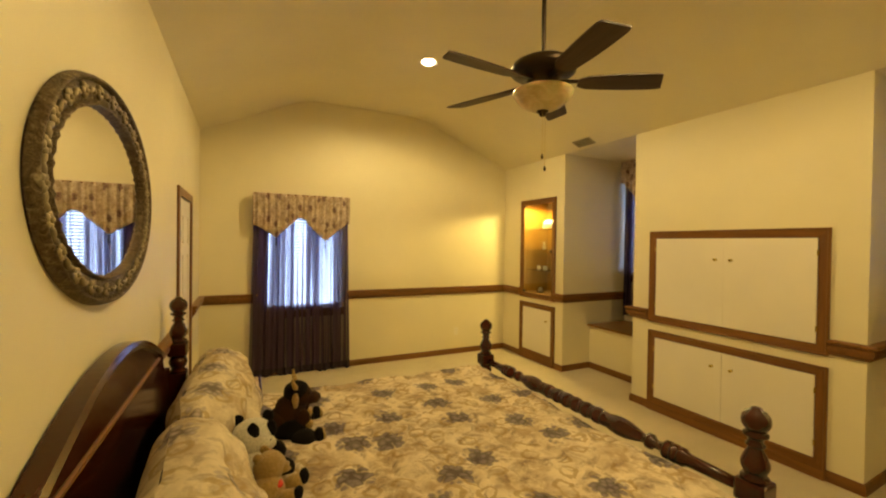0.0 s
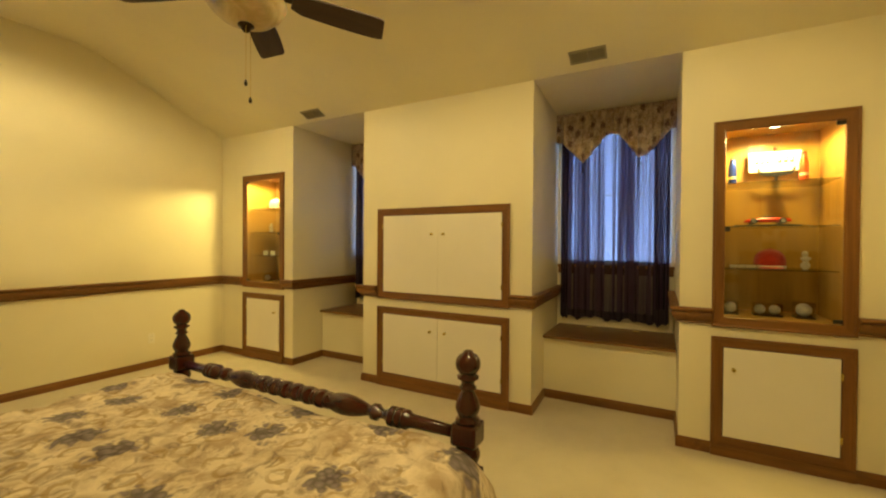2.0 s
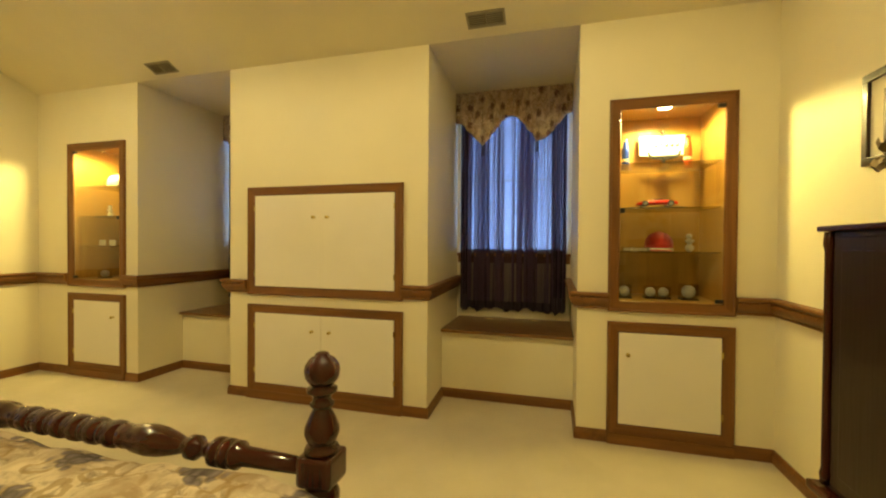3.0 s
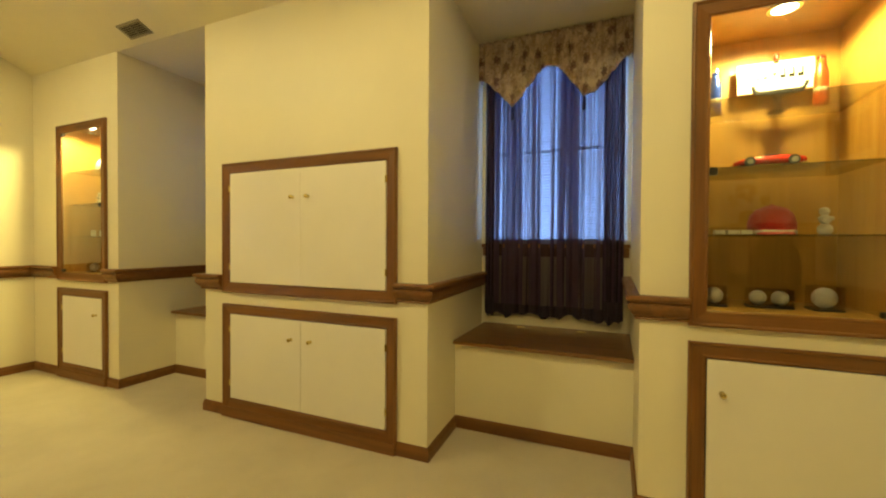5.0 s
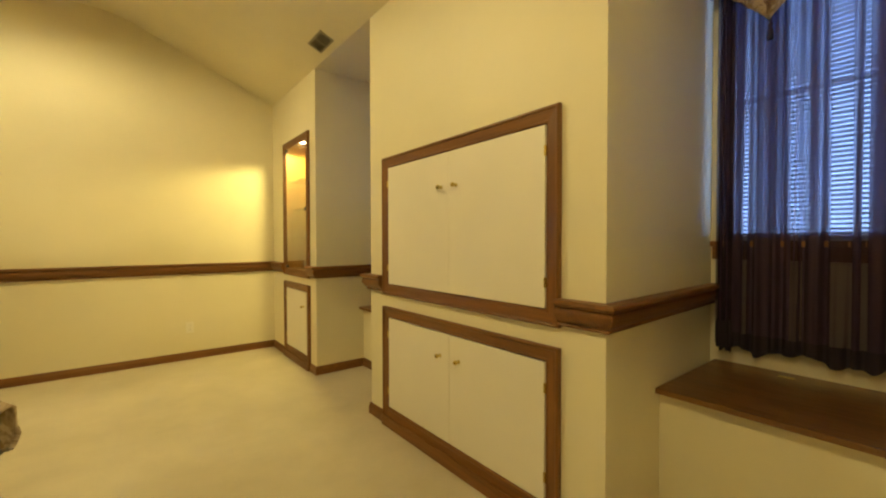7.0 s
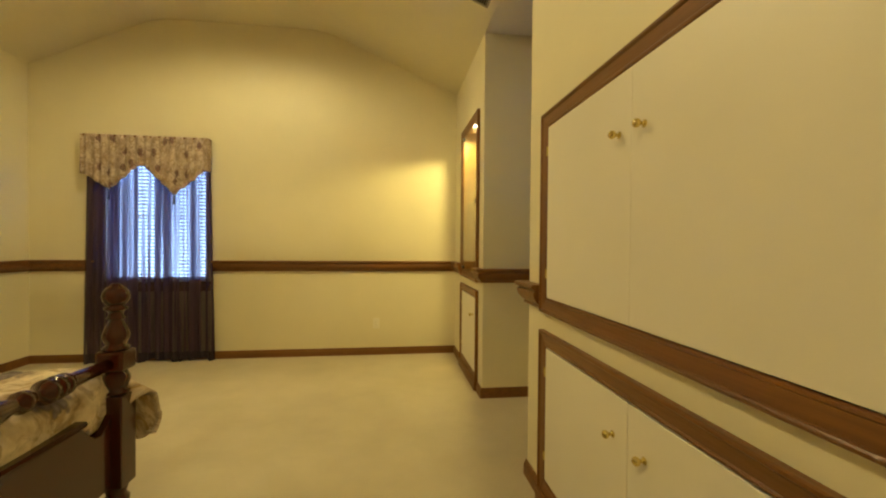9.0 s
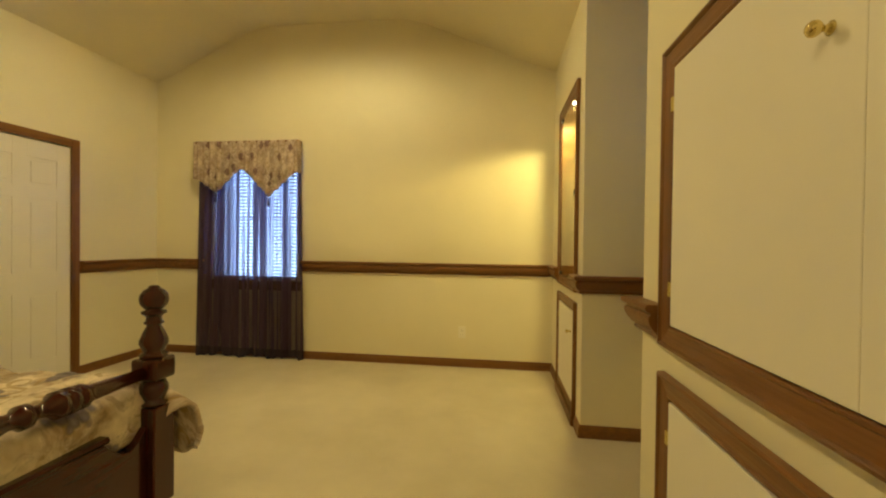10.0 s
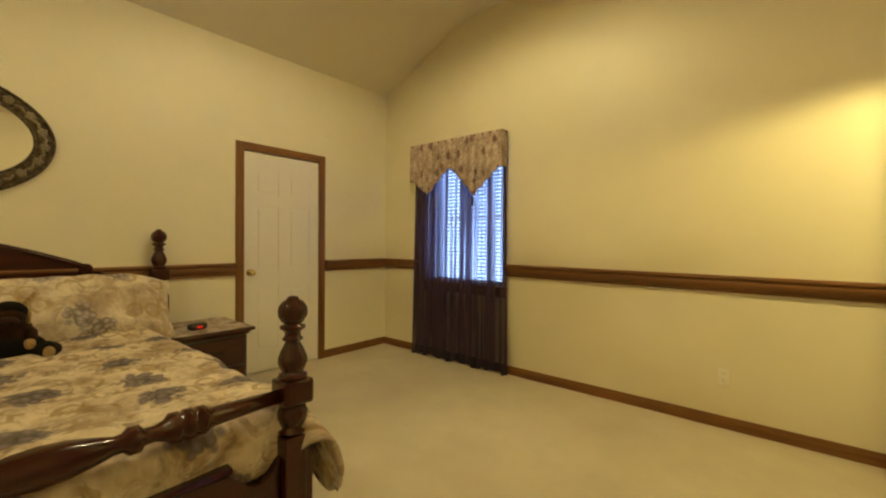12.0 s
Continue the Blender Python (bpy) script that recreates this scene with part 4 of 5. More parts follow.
def pillow(at, ry, rz, w, h, t, label, seed):
    """A soft pillow in a floral sham with a flat flange; local y is its width, local z its height."""
    e = thing("pillow", label, "pillow", "bed pillows")
    own_ = bmesh.new()
    uvl = own_.loops.layers.uv.new("UVMap")
    n, uv = 30, {}
    sides = []
    for sgn in (1, -1):
        g = []
        for i in range(n + 1):
            r = []
            for j in range(n + 1):
                a, b = -1 + 2 * i / n, -1 + 2 * j / n
                prof_ = max(0.0, (1 - abs(a) ** 3.2)) ** 0.55 * max(0.0, (1 - abs(b) ** 3.2)) ** 0.55
                pin = 1 - 0.06 * (1 - abs(a) ** 2) * abs(b) ** 3
                pin2 = 1 - 0.05 * (1 - abs(b) ** 2) * abs(a) ** 3
                wr = noise.noise(Vector((a * 2.2 + seed, b * 2.2, sgn * 2.0)))
                wr2 = noise.noise(Vector((a * 6 + seed, b * 6, sgn * 3.0)))
                x = sgn * t / 2 * prof_ * (1 + 0.28 * wr) + 0.012 * wr2 * prof_
                sag = 0.05 * max(0.0, abs(a) - 0.7) / 0.3 * (1 + 0.5 * b)
                v_ = own_.verts.new((x + 0.02 * sgn * 0, a * w / 2 * pin2, b * h / 2 * pin - sag + 0.012 * wr2))
                r.append(v_)
            g.append(r)
        sides.append(g)
        # cloth length out from the middle, so that the print does not stretch round the edges
        mid = n // 2
        for i in range(n + 1):
            for j in range(n + 1):
                su = sum((g[k][j].co - g[k + 1][j].co).length for k in range(min(i, mid), max(i, mid)))
                sv = sum((g[i][k].co - g[i][k + 1].co).length for k in range(min(j, mid), max(j, mid)))
                uv[g[i][j]] = (seed + (su if i > mid else -su), sgn + (sv if j > mid else -sv))
        for i in range(n):
            for j in range(n):
                f = own_.faces.new((g[i][j], g[i + 1][j], g[i + 1][j + 1], g[i][j + 1]))
                for lp in f.loops:
                    lp[uvl].uv = uv[lp.vert]
    bmesh.ops.remove_doubles(own_, verts=own_.verts, dist=0.0004)
    part("sham", own_, SHAM, e, smooth=True)
    e.matrix_world = pose(*at, 0, ry, rz)
    return e


PL = "plump pillow in a cream floral sham leaning on the headboard"
pillow((0.13, BY + 0.585, 0.775), -29, -3, 1.26, 0.50, 0.32, PL, 3)
pillow((0.135, BY - 0.57, 0.785), -28, 3, 1.24, 0.50, 0.31, PL, 7)


def plush(name, label, at, rz, lumps, mats, size=1.0):
    own_ = bmesh.new()
    for mi, c, r, sc in lumps:
        k0 = len(own_.faces)
        ball(r, Matrix.Scale(size, 4) @ Matrix.LocRotScale(c, None, sc), own_, 18)
        own_.faces.ensure_lookup_table()
        for f in own_.faces[k0:]:
            f.material_index = mi
    for v_ in own_.verts:
        v_.co += v_.normal * 0.0 + Vector((noise.noise(v_.co * 40), noise.noise(v_.co * 40 + Vector((5, 0, 0))), noise.noise(v_.co * 40 + Vector((0, 5, 0))))) * 0.004
    ob = part(name, own_, mats, None, smooth=True)
    ob.matrix_world = pose(*at, 0, 0, rz)
    return tagged(ob, label, "plush toy")


FURS = [FUR_BROWN, FUR_BLACK, FUR_WHITE, FUR_TAN, RIBBON]
def horn(side, tones):
    """A curved horn as a chain of shrinking lumps."""
    return [(tones, (-0.004 * k, side * (0.052 + 0.052 * math.sin(k * 0.30)), 0.300 + 0.017 * k), 0.017 - 0.0019 * k, (1, 1, 1.1)) for k in range(5)]


plush("plush_bull", "brown and black plush bull with tan horns sitting on the comforter", (0.49, 2.60, 0.618), -6, [
    (1, (-0.02, 0, 0.07), 0.10, (1.15, 1.5, 0.80)), (1, (0.05, 0.15, 0.045), 0.052, (1.4, 1.3, 0.9)), (1, (0.05, -0.15, 0.045), 0.052, (1.4, 1.3, 0.9)),
    (1, (0.13, 0.16, 0.05), 0.040, (0.8, 1, 1.3)), (1, (0.13, -0.16, 0.05), 0.040, (0.8, 1, 1.3)), (3, (0.158, 0.16, 0.052), 0.026, (0.5, 1, 1.2)), (3, (0.158, -0.16, 0.052), 0.026, (0.5, 1, 1.2)),
    (0, (-0.03, 0, 0.155), 0.088, (1.05, 1.1, 1.15)), (0, (-0.075, 0, 0.11), 0.080, (1, 1.25, 1)), (0, (0.045, 0.088, 0.135), 0.033, (1.2, 0.9, 1.6)), (0, (0.045, -0.088, 0.135), 0.033, (1.2, 0.9, 1.6)),
    (3, (0.075, 0.085, 0.095), 0.028, (1, 0.9, 1.1)), (3, (0.075, -0.085, 0.095), 0.028, (1, 0.9, 1.1)),
    (0, (0.025, 0, 0.240), 0.072, (1, 1, 0.95)), (1, (0.005, 0, 0.268), 0.074, (1, 1.05, 0.88)), (0, (0.092, 0, 0.222), 0.044, (1.25, 1.15, 0.85)), (1, (0.138, 0.016, 0.228), 0.009, (1, 1, 1)), (1, (0.138, -0.016, 0.228), 0.009, (1, 1, 1)),
    (1, (0.072, 0.036, 0.262), 0.010, (1, 1, 1)), (1, (0.072, -0.036, 0.262), 0.010, (1, 1, 1)), (3, (0.0, 0.078, 0.238), 0.027, (0.7, 0.45, 1.7)), (3, (0.0, -0.078, 0.238), 0.027, (0.7, 0.45, 1.7))]
    + horn(1, 3) + horn(-1, 3), FURS, 0.90)
plush("plush_panda", "black and white plush panda with red ribbon against the pillows", (0.265, 2.20, 0.625), -40, [
    (2, (0.03, -0.01, 0.06), 0.075, (1.1, 1.15, 0.85)), (2, (-0.035, 0.05, 0.145), 0.078, (1.0, 1.12, 0.92)), (1, (-0.095, 0.045, 0.205), 0.024, (1, 0.8, 1)), (1, (-0.02, 0.125, 0.205), 0.024, (1, 0.8, 1)),
    (1, (0.0, 0.012, 0.185), 0.026, (1.0, 0.75, 1.5)), (1, (0.028, 0.080, 0.178), 0.024, (1.0, 0.75, 1.4)), (1, (0.045, 0.045, 0.148), 0.012, (1, 1.3, 0.8)), (2, (0.022, 0.048, 0.135), 0.038, (1.1, 1.1, 0.8)),
    (4, (0.045, 0.02, 0.108), 0.020, (1, 1.5, 0.9)), (1, (0.085, -0.06, 0.05), 0.036, (1.6, 0.9, 0.9)), (1, (0.09, 0.065, 0.045), 0.036, (1.5, 0.9, 0.9)), (1, (0.0, -0.075, 0.085), 0.042, (1, 0.9, 1.1)), (1, (0.045, 0.085, 0.09), 0.036, (1.2, 0.9, 1.1))], FURS, 1.15)
plush("plush_bear", "small tan plush bear with a red ribbon on the comforter", (0.325, 2.03, 0.622), -10, [
    (3, (0, 0, 0.05), 0.066, (1, 1, 0.9)), (3, (0.0, 0.05, 0.122), 0.064, (1, 1, 0.95)), (3, (-0.025, 0.10, 0.170), 0.019, (1, 0.7, 1)), (3, (-0.04, 0.015, 0.176), 0.019, (1, 0.7, 1)),
    (4, (0.042, -0.01, 0.078), 0.018, (1, 1.5, 0.8)), (3, (0.085, -0.035, 0.035), 0.032, (1.5, 0.9, 0.9)), (3, (0.095, 0.05, 0.04), 0.034, (1.4, 0.9, 1.0)), (1, (0.135, 0.06, 0.055), 0.030, (0.7, 1, 1.1)), (1, (0.120, -0.04, 0.045), 0.026, (0.7, 1, 1.1)),
    (3, (0.058, 0.05, 0.112), 0.026, (1.1, 1.1, 0.8)), (1, (0.082, 0.05, 0.118), 0.009, (1, 1.2, 0.8))], FURS)

# ---- nightstand and clock ----
ns = thing("nightstand", "dark mahogany nightstand with drawers beside the bed", "nightstand")
NX, NY0, NY1, NZ = 0.326, 3.37, 3.872, 0.573
part("body", box(XW + 0.03, NX - 0.012, NY0 + 0.02, NY1 - 0.02, 0.06, NZ - 0.03, 0.004), BLACKWOOD, ns)
part("top", box(XW + 0.02, NX + 0.033, NY0 - 0.015, NY1 + 0.028, NZ - 0.026, NZ, 0.008), DARK_Y, ns)
part("cornice", sweep([(0.0, NZ - 0.052), (0.012, NZ - 0.052), (0.02, NZ - 0.035), (0.03, NZ - 0.026), (0.0, NZ - 0.026)], [(XW + 0.04, NY0 + 0.02), (NX - 0.012, NY0 + 0.02), (NX - 0.012, NY1 - 0.02), (XW + 0.04, NY1 - 0.02)][::-1]), DARK_Y, ns)
part("plinth", box(XW + 0.03, NX + 0.004, NY0 + 0.008, NY1 - 0.008, 0.0, 0.06, 0.006), DARK_Y, ns)
for z0, z1 in ((0.08, 0.285), (0.305, 0.505)):
    d = part("drawer", box(NX - 0.012, NX + 0.006, NY0 + 0.045, NY1 - 0.045, z0, z1, 0.006), DARK_Y, ns)
    yc, zc = (NY0 + NY1) / 2, (z0 + z1) / 2
    part("pull", lathe([(0.012, 0), (0.012, 0.004), (0.006, 0.01), (0.006, 0.02)], 12, pose(NX + 0.006, yc - 0.035, zc, 0, 90, 0)), BRONZE, d, "dark metal drawer pull")
    hb = lathe([(0.004, -0.045), (0.006, -0.02), (0.007, 0), (0.006, 0.02), (0.004, 0.045)], 10, pose(NX + 0.024, yc, zc - 0.008, 90, 0, 0))
    box(NX + 0.006, NX + 0.009, yc - 0.055, yc + 0.055, zc - 0.014, zc + 0.016, 0.003, bm=hb)
    part("bail", hb, BRONZE, d, "dark metal drawer pull")

rn = thing("table_runner", "mottled beige cloth lying over the nightstand top", "cloth")
own = bmesh.new()
uvl = own.loops.layers.uv.new("UVMap")
gx, gy = 14, 10
vv = [[own.verts.new((XW + 0.03 + (NX + 0.015 - XW - 0.03) * i / gx, NY0 - 0.005 + (NY1 + 0.012 - NY0) * j / gy, NZ + 0.003 + 0.002 * noise.noise(Vector((i * 0.7, j * 0.7, 3))))) for j in range(gy + 1)] for i in range(gx + 1)]
for i in range(gx):
    for j in range(gy):
        f = own.faces.new((vv[i][j], vv[i + 1][j], vv[i + 1][j + 1], vv[i][j + 1]))
        for lp in f.loops:
            lp[uvl].uv = (lp.vert.co.x, lp.vert.co.y)
rc_ = part("cloth", own, VALANCE, rn, smooth=True)
rc_.modifiers.new("thick", "SOLIDIFY").thickness = 0.002

ck = thing("alarm_clock", "black alarm clock with a red display on the nightstand", "clock", at=(0.20, 3.55, NZ + 0.006), rz=12)
part("case", box(-0.035, 0.035, -0.06, 0.06, 0.001, 0.048, 0.02), BLACK, ck, smooth=True)
part("display", box(0.034, 0.0365, -0.020, 0.016, 0.017, 0.031, 0.001), DIGITS, ck, "lit red display")

# ---- ceiling fan ----
FX, FY = 1.80, 2.165
fan = thing("ceiling_fan", "dark bronze five-blade ceiling fan with a frosted bowl", "fan", at=(FX, FY, -0.02))
part("canopy", lathe([(0.065, ZF + 0.019), (0.068, ZF - 0.02), (0.05, ZF - 0.06), (0.016, ZF - 0.075)], 24), BRONZE, fan, smooth=True)
part("rod", lathe([(0.013, 2.80), (0.013, ZF - 0.05)], 14), BRONZE, fan)
part("motor_housing", lathe([(0.016, 2.8157), (0.035, 2.8028), (0.05, 2.7899), (0.14, 2.7727), (0.178, 2.7512), (0.19, 2.7254), (0.186, 2.7039), (0.16, 2.6867), (0.13, 2.6781), (0.1, 2.6652), (0.095, 2.6394), (0.105, 2.6222), (0.11, 2.6093), (0.02, 2.605)], 36), BRONZE, fan, "dark bronze motor housing", True)


def bowl_glass():
    m, nt, b = material("frosted_bowl", (0.66, 0.54, 0.30), 0.35)
    n = noise_tex(nt, coords(nt), 9, 4, 0.6, 1.5)
    nt.links.new(ramp(nt, n, [(0.3, (0.46, 0.35, 0.17)), (0.7, (0.68, 0.57, 0.34))]), b.inputs["Base Color"])
    b.inputs["Subsurface Weight"].default_value = 0.3
    b.inputs["Coat Weight"].default_value = 0.4
    return m


bw = part("bowl", lathe([(0.168, 2.5979), (0.176, 2.5912), (0.172, 2.5778), (0.15, 2.5433), (0.115, 2.5122), (0.07, 2.4904), (0.03, 2.4828), (0.001, 2.482)], 40), bowl_glass(), fan, "frosted amber glass bowl", True)
part("finial", lathe([(0.034, 2.486), (0.036, 2.478), (0.022, 2.470), (0.018, 2.458), (0.008, 2.45), (0.001, 2.449)], 20), BRONZE, fan, smooth=True)
for dx, dy, z0 in ((0.03, 0.01, 2.145), (-0.015, -0.02, 2.205)):
    ch = part("pull_chain", lathe([(0.0012, z0 + 0.02), (0.0012, 2.49)], 6, pose(dx, dy, 0)), BRASS, fan, "thin brass pull chain")
    part("pull_fob", lathe([(0.002, z0 + 0.022), (0.005, z0 + 0.016), (0.008, z0 + 0.004), (0.006, z0 - 0.004), (0.001, z0 - 0.008)], 10, pose(dx, dy, 0)), BRONZE, ch, smooth=True)


def fan_blade():
    own_ = bmesh.new()
    n = 18
    top, bot = [], []
    for i in range(n + 1):
        t = i / n
        x = 0.20 + 0.47 * t
        hw = 0.055 + 0.020 * math.sin(t * 2.2)
        if t > 0.95:
            hw *= 1 - 0.12 * (t - 0.95) / 0.05
        if t < 0.1:
            hw *= 0.6 + 0.4 * t / 0.1
        top.append([own_.verts.new((x + 0.018 * s * t, s * hw, 0.004)) for s in (-1, -0.33, 0.33, 1)])
        bot.append([own_.verts.new((x + 0.018 * s * t, s * hw, -0.004)) for s in (-1, -0.33, 0.33, 1)])
    for i in range(n):
        for j in range(3):
            own_.faces.new((top[i][j], top[i + 1][j], top[i + 1][j + 1], top[i][j + 1]))
            own_.faces.new((bot[i][j], bot[i][j + 1], bot[i + 1][j + 1], bot[i + 1][j]))
        for j in (0, 3):
            own_.faces.new((top[i][j], bot[i][j], bot[i + 1][j], top[i + 1][j]))
    for i in (0, n):
        for j in range(3):
            own_.faces.new((top[i][j], top[i][j + 1], bot[i][j + 1], bot[i][j]))
    bmesh.ops.recalc_face_normals(own_, faces=own_.faces)
    me = bpy.data.meshes.new("blade")
    own_.to_mesh(me)
    own_.free()
    me.materials.append(FANWOOD)
    return me


blade_mesh = fan_blade()
for a in (-102.8, -30.8, 41.2, 113.2, 185.2):
    bl = new("blade", blade_mesh)
    bl.parent = fan
    bl.matrix_local = pose(0, 0, 2.645, 0, 0, a) @ pose(0, 0, 0, -12, 0, 0)
    iron = box(0.09, 0.27, -0.016, 0.016, 0.006, 0.014, 0.003)
    box(0.22, 0.30, -0.034, 0.034, 0.005, 0.010, 0.002, bm=iron)
    ir = part("blade_iron", iron, BRONZE, bl, "dark bronze bracket")

# ---- oval mirror ----
MY, MZ, MA, MB = 2.21, 1.84, 0.65, 0.405
mir = thing("wall_mirror", "oval mirror in a wide carved pewter frame on the wall", "mirror", at=(XW, MY, MZ))


def carved():
    m, nt, b = material("carved_pewter", (0.16, 0.12, 0.075), 0.45, 0.6)
    v = coords(nt)
    n = noise_tex(nt, v, 34, 5, 0.7, 1.2)
    nt.links.new(ramp(nt, n, [(0.3, (0.03, 0.02, 0.012)), (0.55, (0.15, 0.11, 0.07)), (0.75, (0.42, 0.36, 0.25))]), b.inputs["Base Color"])
    bump(nt, b, n, 0.9, 0.015)
    return m




def oval_ring(inset, width, h0, h1, bm_=None, nseg=120, beads=0):
    """A half-round moulding that follows the oval, from inset to inset + width, h0 to h1 proud of the wall."""
    own_ = bmesh.new()
    rings_ = []
    for i in range(nseg):
        a = 2 * math.pi * i / nseg
        lift = 1 + (0.12 * math.sin(a * beads) if beads else 0)
        rings_.append([own_.verts.new((h0 + (h1 - h0) * lift * math.sin(math.pi * k_ / 6) ** 0.7, (MA - inset - width * k_ / 6) * math.cos(a), (MB - inset - width * k_ / 6) * math.sin(a))) for k_ in range(7)])
    for p, q in zip(rings_, rings_[1:] + rings_[:1]):
        for j in range(6):
            own_.faces.new((p[j], q[j], q[j + 1], p[j + 1]))
    return merge(bm_, own_)


def carved_flower():
    own_ = bmesh.new()
    for k_ in range(5):
        b_ = k_ * 1.2566
        ball(0.0125, Matrix.Translation((0, 0.015 * math.cos(b_), 0.015 * math.sin(b_))) @ Matrix.Diagonal((0.65, 1, 1, 1)), own_, 8)
    return ball(0.008, Matrix.Translation((0.006, 0, 0)), own_, 8)


def carved_leaf():
    own_ = bmesh.new()
    for k_ in (-1, 1):
        ball(0.02, Matrix.Translation((0, 0.012 * k_, 0)) @ Euler((0.5 * k_, 0, 0)).to_matrix().to_4x4() @ Matrix.Diagonal((0.45, 1.05, 0.42, 1)), own_, 8)
    return own_


CARVED = carved()
part("frame", oval_ring(0.0, 0.108, 0.002, 0.020), CARVED, mir, "carved pewter frame", True)
part("outer_rim", oval_ring(0.0, 0.024, 0.006, 0.036, beads=60), CARVED, mir, smooth=True)
part("inner_rim", oval_ring(0.088, 0.020, 0.004, 0.030, beads=48), CARVED, mir, smooth=True)
WORN = material("worn_pewter", (0.30, 0.25, 0.17), 0.42, 0.6)[0]
first = {}
for i in range(46):
    a = 2 * math.pi * (i + 0.5) / 46
    nm = "flower" if i % 2 else "leaf"
    if nm not in first:
        piece = first[nm] = part(nm, carved_flower() if i % 2 else carved_leaf(), WORN, mir, "pale worn carving", True)
    else:
        piece = new(nm, first[nm].data)
        piece.parent = mir
    t = math.atan2(MB * math.cos(a), -MA * math.sin(a))
    piece.matrix_local = Matrix.Translation((0.024, (MA - 0.054) * math.cos(a), (MB - 0.054) * math.sin(a))) @ Euler((t, 0, 0)).to_matrix().to_4x4()
own = bmesh.new()
own.faces.new([own.verts.new((0.008, (MA - 0.10) * math.cos(2 * math.pi * i / 96), (MB - 0.10) * math.sin(2 * math.pi * i / 96))) for i in range(96)])
r_ = bmesh.ops.extrude_face_region(own, geom=own.faces[:])
bmesh.ops.translate(own, verts=[g for g in r_["geom"] if isinstance(g, bmesh.types.BMVert)], vec=(-0.005, 0, 0))
part("mirror_glass", own, MIRROR, mir, "clear mirror glass")

# ---- tall chest, picture, flowers ----
ch = thing("tall_chest", "tall dark mahogany chest standing against the wall", "chest")
cx0, cx1, cy1 = 1.72, 2.60, -0.315
part("upper_case", box(cx0, cx1, YS + 0.03, cy1, 0.60, 1.402, 0.006), BLACKWOOD, ch)
part("top", box(cx0 - 0.02, cx1 + 0.022, YS + 0.025, cy1 + 0.022, 1.402, 1.420, 0.006), DARK_X, ch)
part("lip", box(cx0 - 0.03, cx1 + 0.035, YS + 0.025, cy1 + 0.035, 0.57, 0.60, 0.010), DARK_X, ch)
part("lower_case", box(cx0 - 0.012, cx1 + 0.014, YS + 0.03, cy1 + 0.012, 0.06, 0.57, 0.006), BLACKWOOD, ch)
part("plinth", box(cx0 - 0.03, cx1 + 0.03, YS + 0.025, cy1 + 0.03, 0.0, 0.06, 0.008), DARK_X, ch)
part("corner_post", lathe([(0.014, 0.61), (0.016, 0.64), (0.012, 0.66), (0.012, 1.34), (0.016, 1.36), (0.014, 1.40)], 14, pose(cx1 - 0.014, cy1 + 0.004, 0)), DARK_Z, ch, smooth=True)
d = part("door", box(cx0 + 0.05, cx1 - 0.045, cy1, cy1 + 0.010, 0.625, 1.385, 0.004), BLACKWOOD, ch)
part("moulding", box(cx0 + 0.09, cx1 - 0.085, cy1 + 0.010, cy1 + 0.014, 0.665, 1.345, 0.003), BLACKWOOD, d)
part("knob", lathe([(0.008, 0), (0.006, 0.01), (0.015, 0.02), (0.012, 0.028), (0.001, 0.03)], 12, pose(cx0 + 0.08, cy1 + 0.010, 1.0, -90, 0, 0)), BRONZE, d, "dark bronze knob", True)
part("drawer", box(cx0 + 0.03, cx1 - 0.03, cy1 + 0.012, cy1 + 0.022, 0.09, 0.545, 0.005), BLACKWOOD, ch)

pic = thing("framed_picture", "dark framed picture with a cream mat on the wall", "picture", at=(2.99, YS, 1.91))
FW, FH = 0.30, 0.20
bm = bmesh.new()
for a in ((-FW, FW, FH - 0.035, FH), (-FW, FW, -FH, -FH + 0.035), (-FW, -FW + 0.035, -FH + 0.035, FH - 0.035), (FW - 0.035, FW, -FH + 0.035, FH - 0.035)):
    box(a[0], a[1], 0.002, 0.024, a[2], a[3], 0.004, bm=bm)
part("frame", bm, BLACKWOOD, pic)
part("mat", box(-FW + 0.035, FW - 0.035, 0.004, 0.010, -FH + 0.035, FH - 0.035), paint("mat_board", (0.62, 0.56, 0.42), 0.8), pic, "cream mat board")
part("print", box(-FW + 0.11, FW - 0.11, 0.010, 0.012, -FH + 0.09, FH - 0.09), paint("dark_print", (0.06, 0.05, 0.045), 0.5), pic, "dark print")

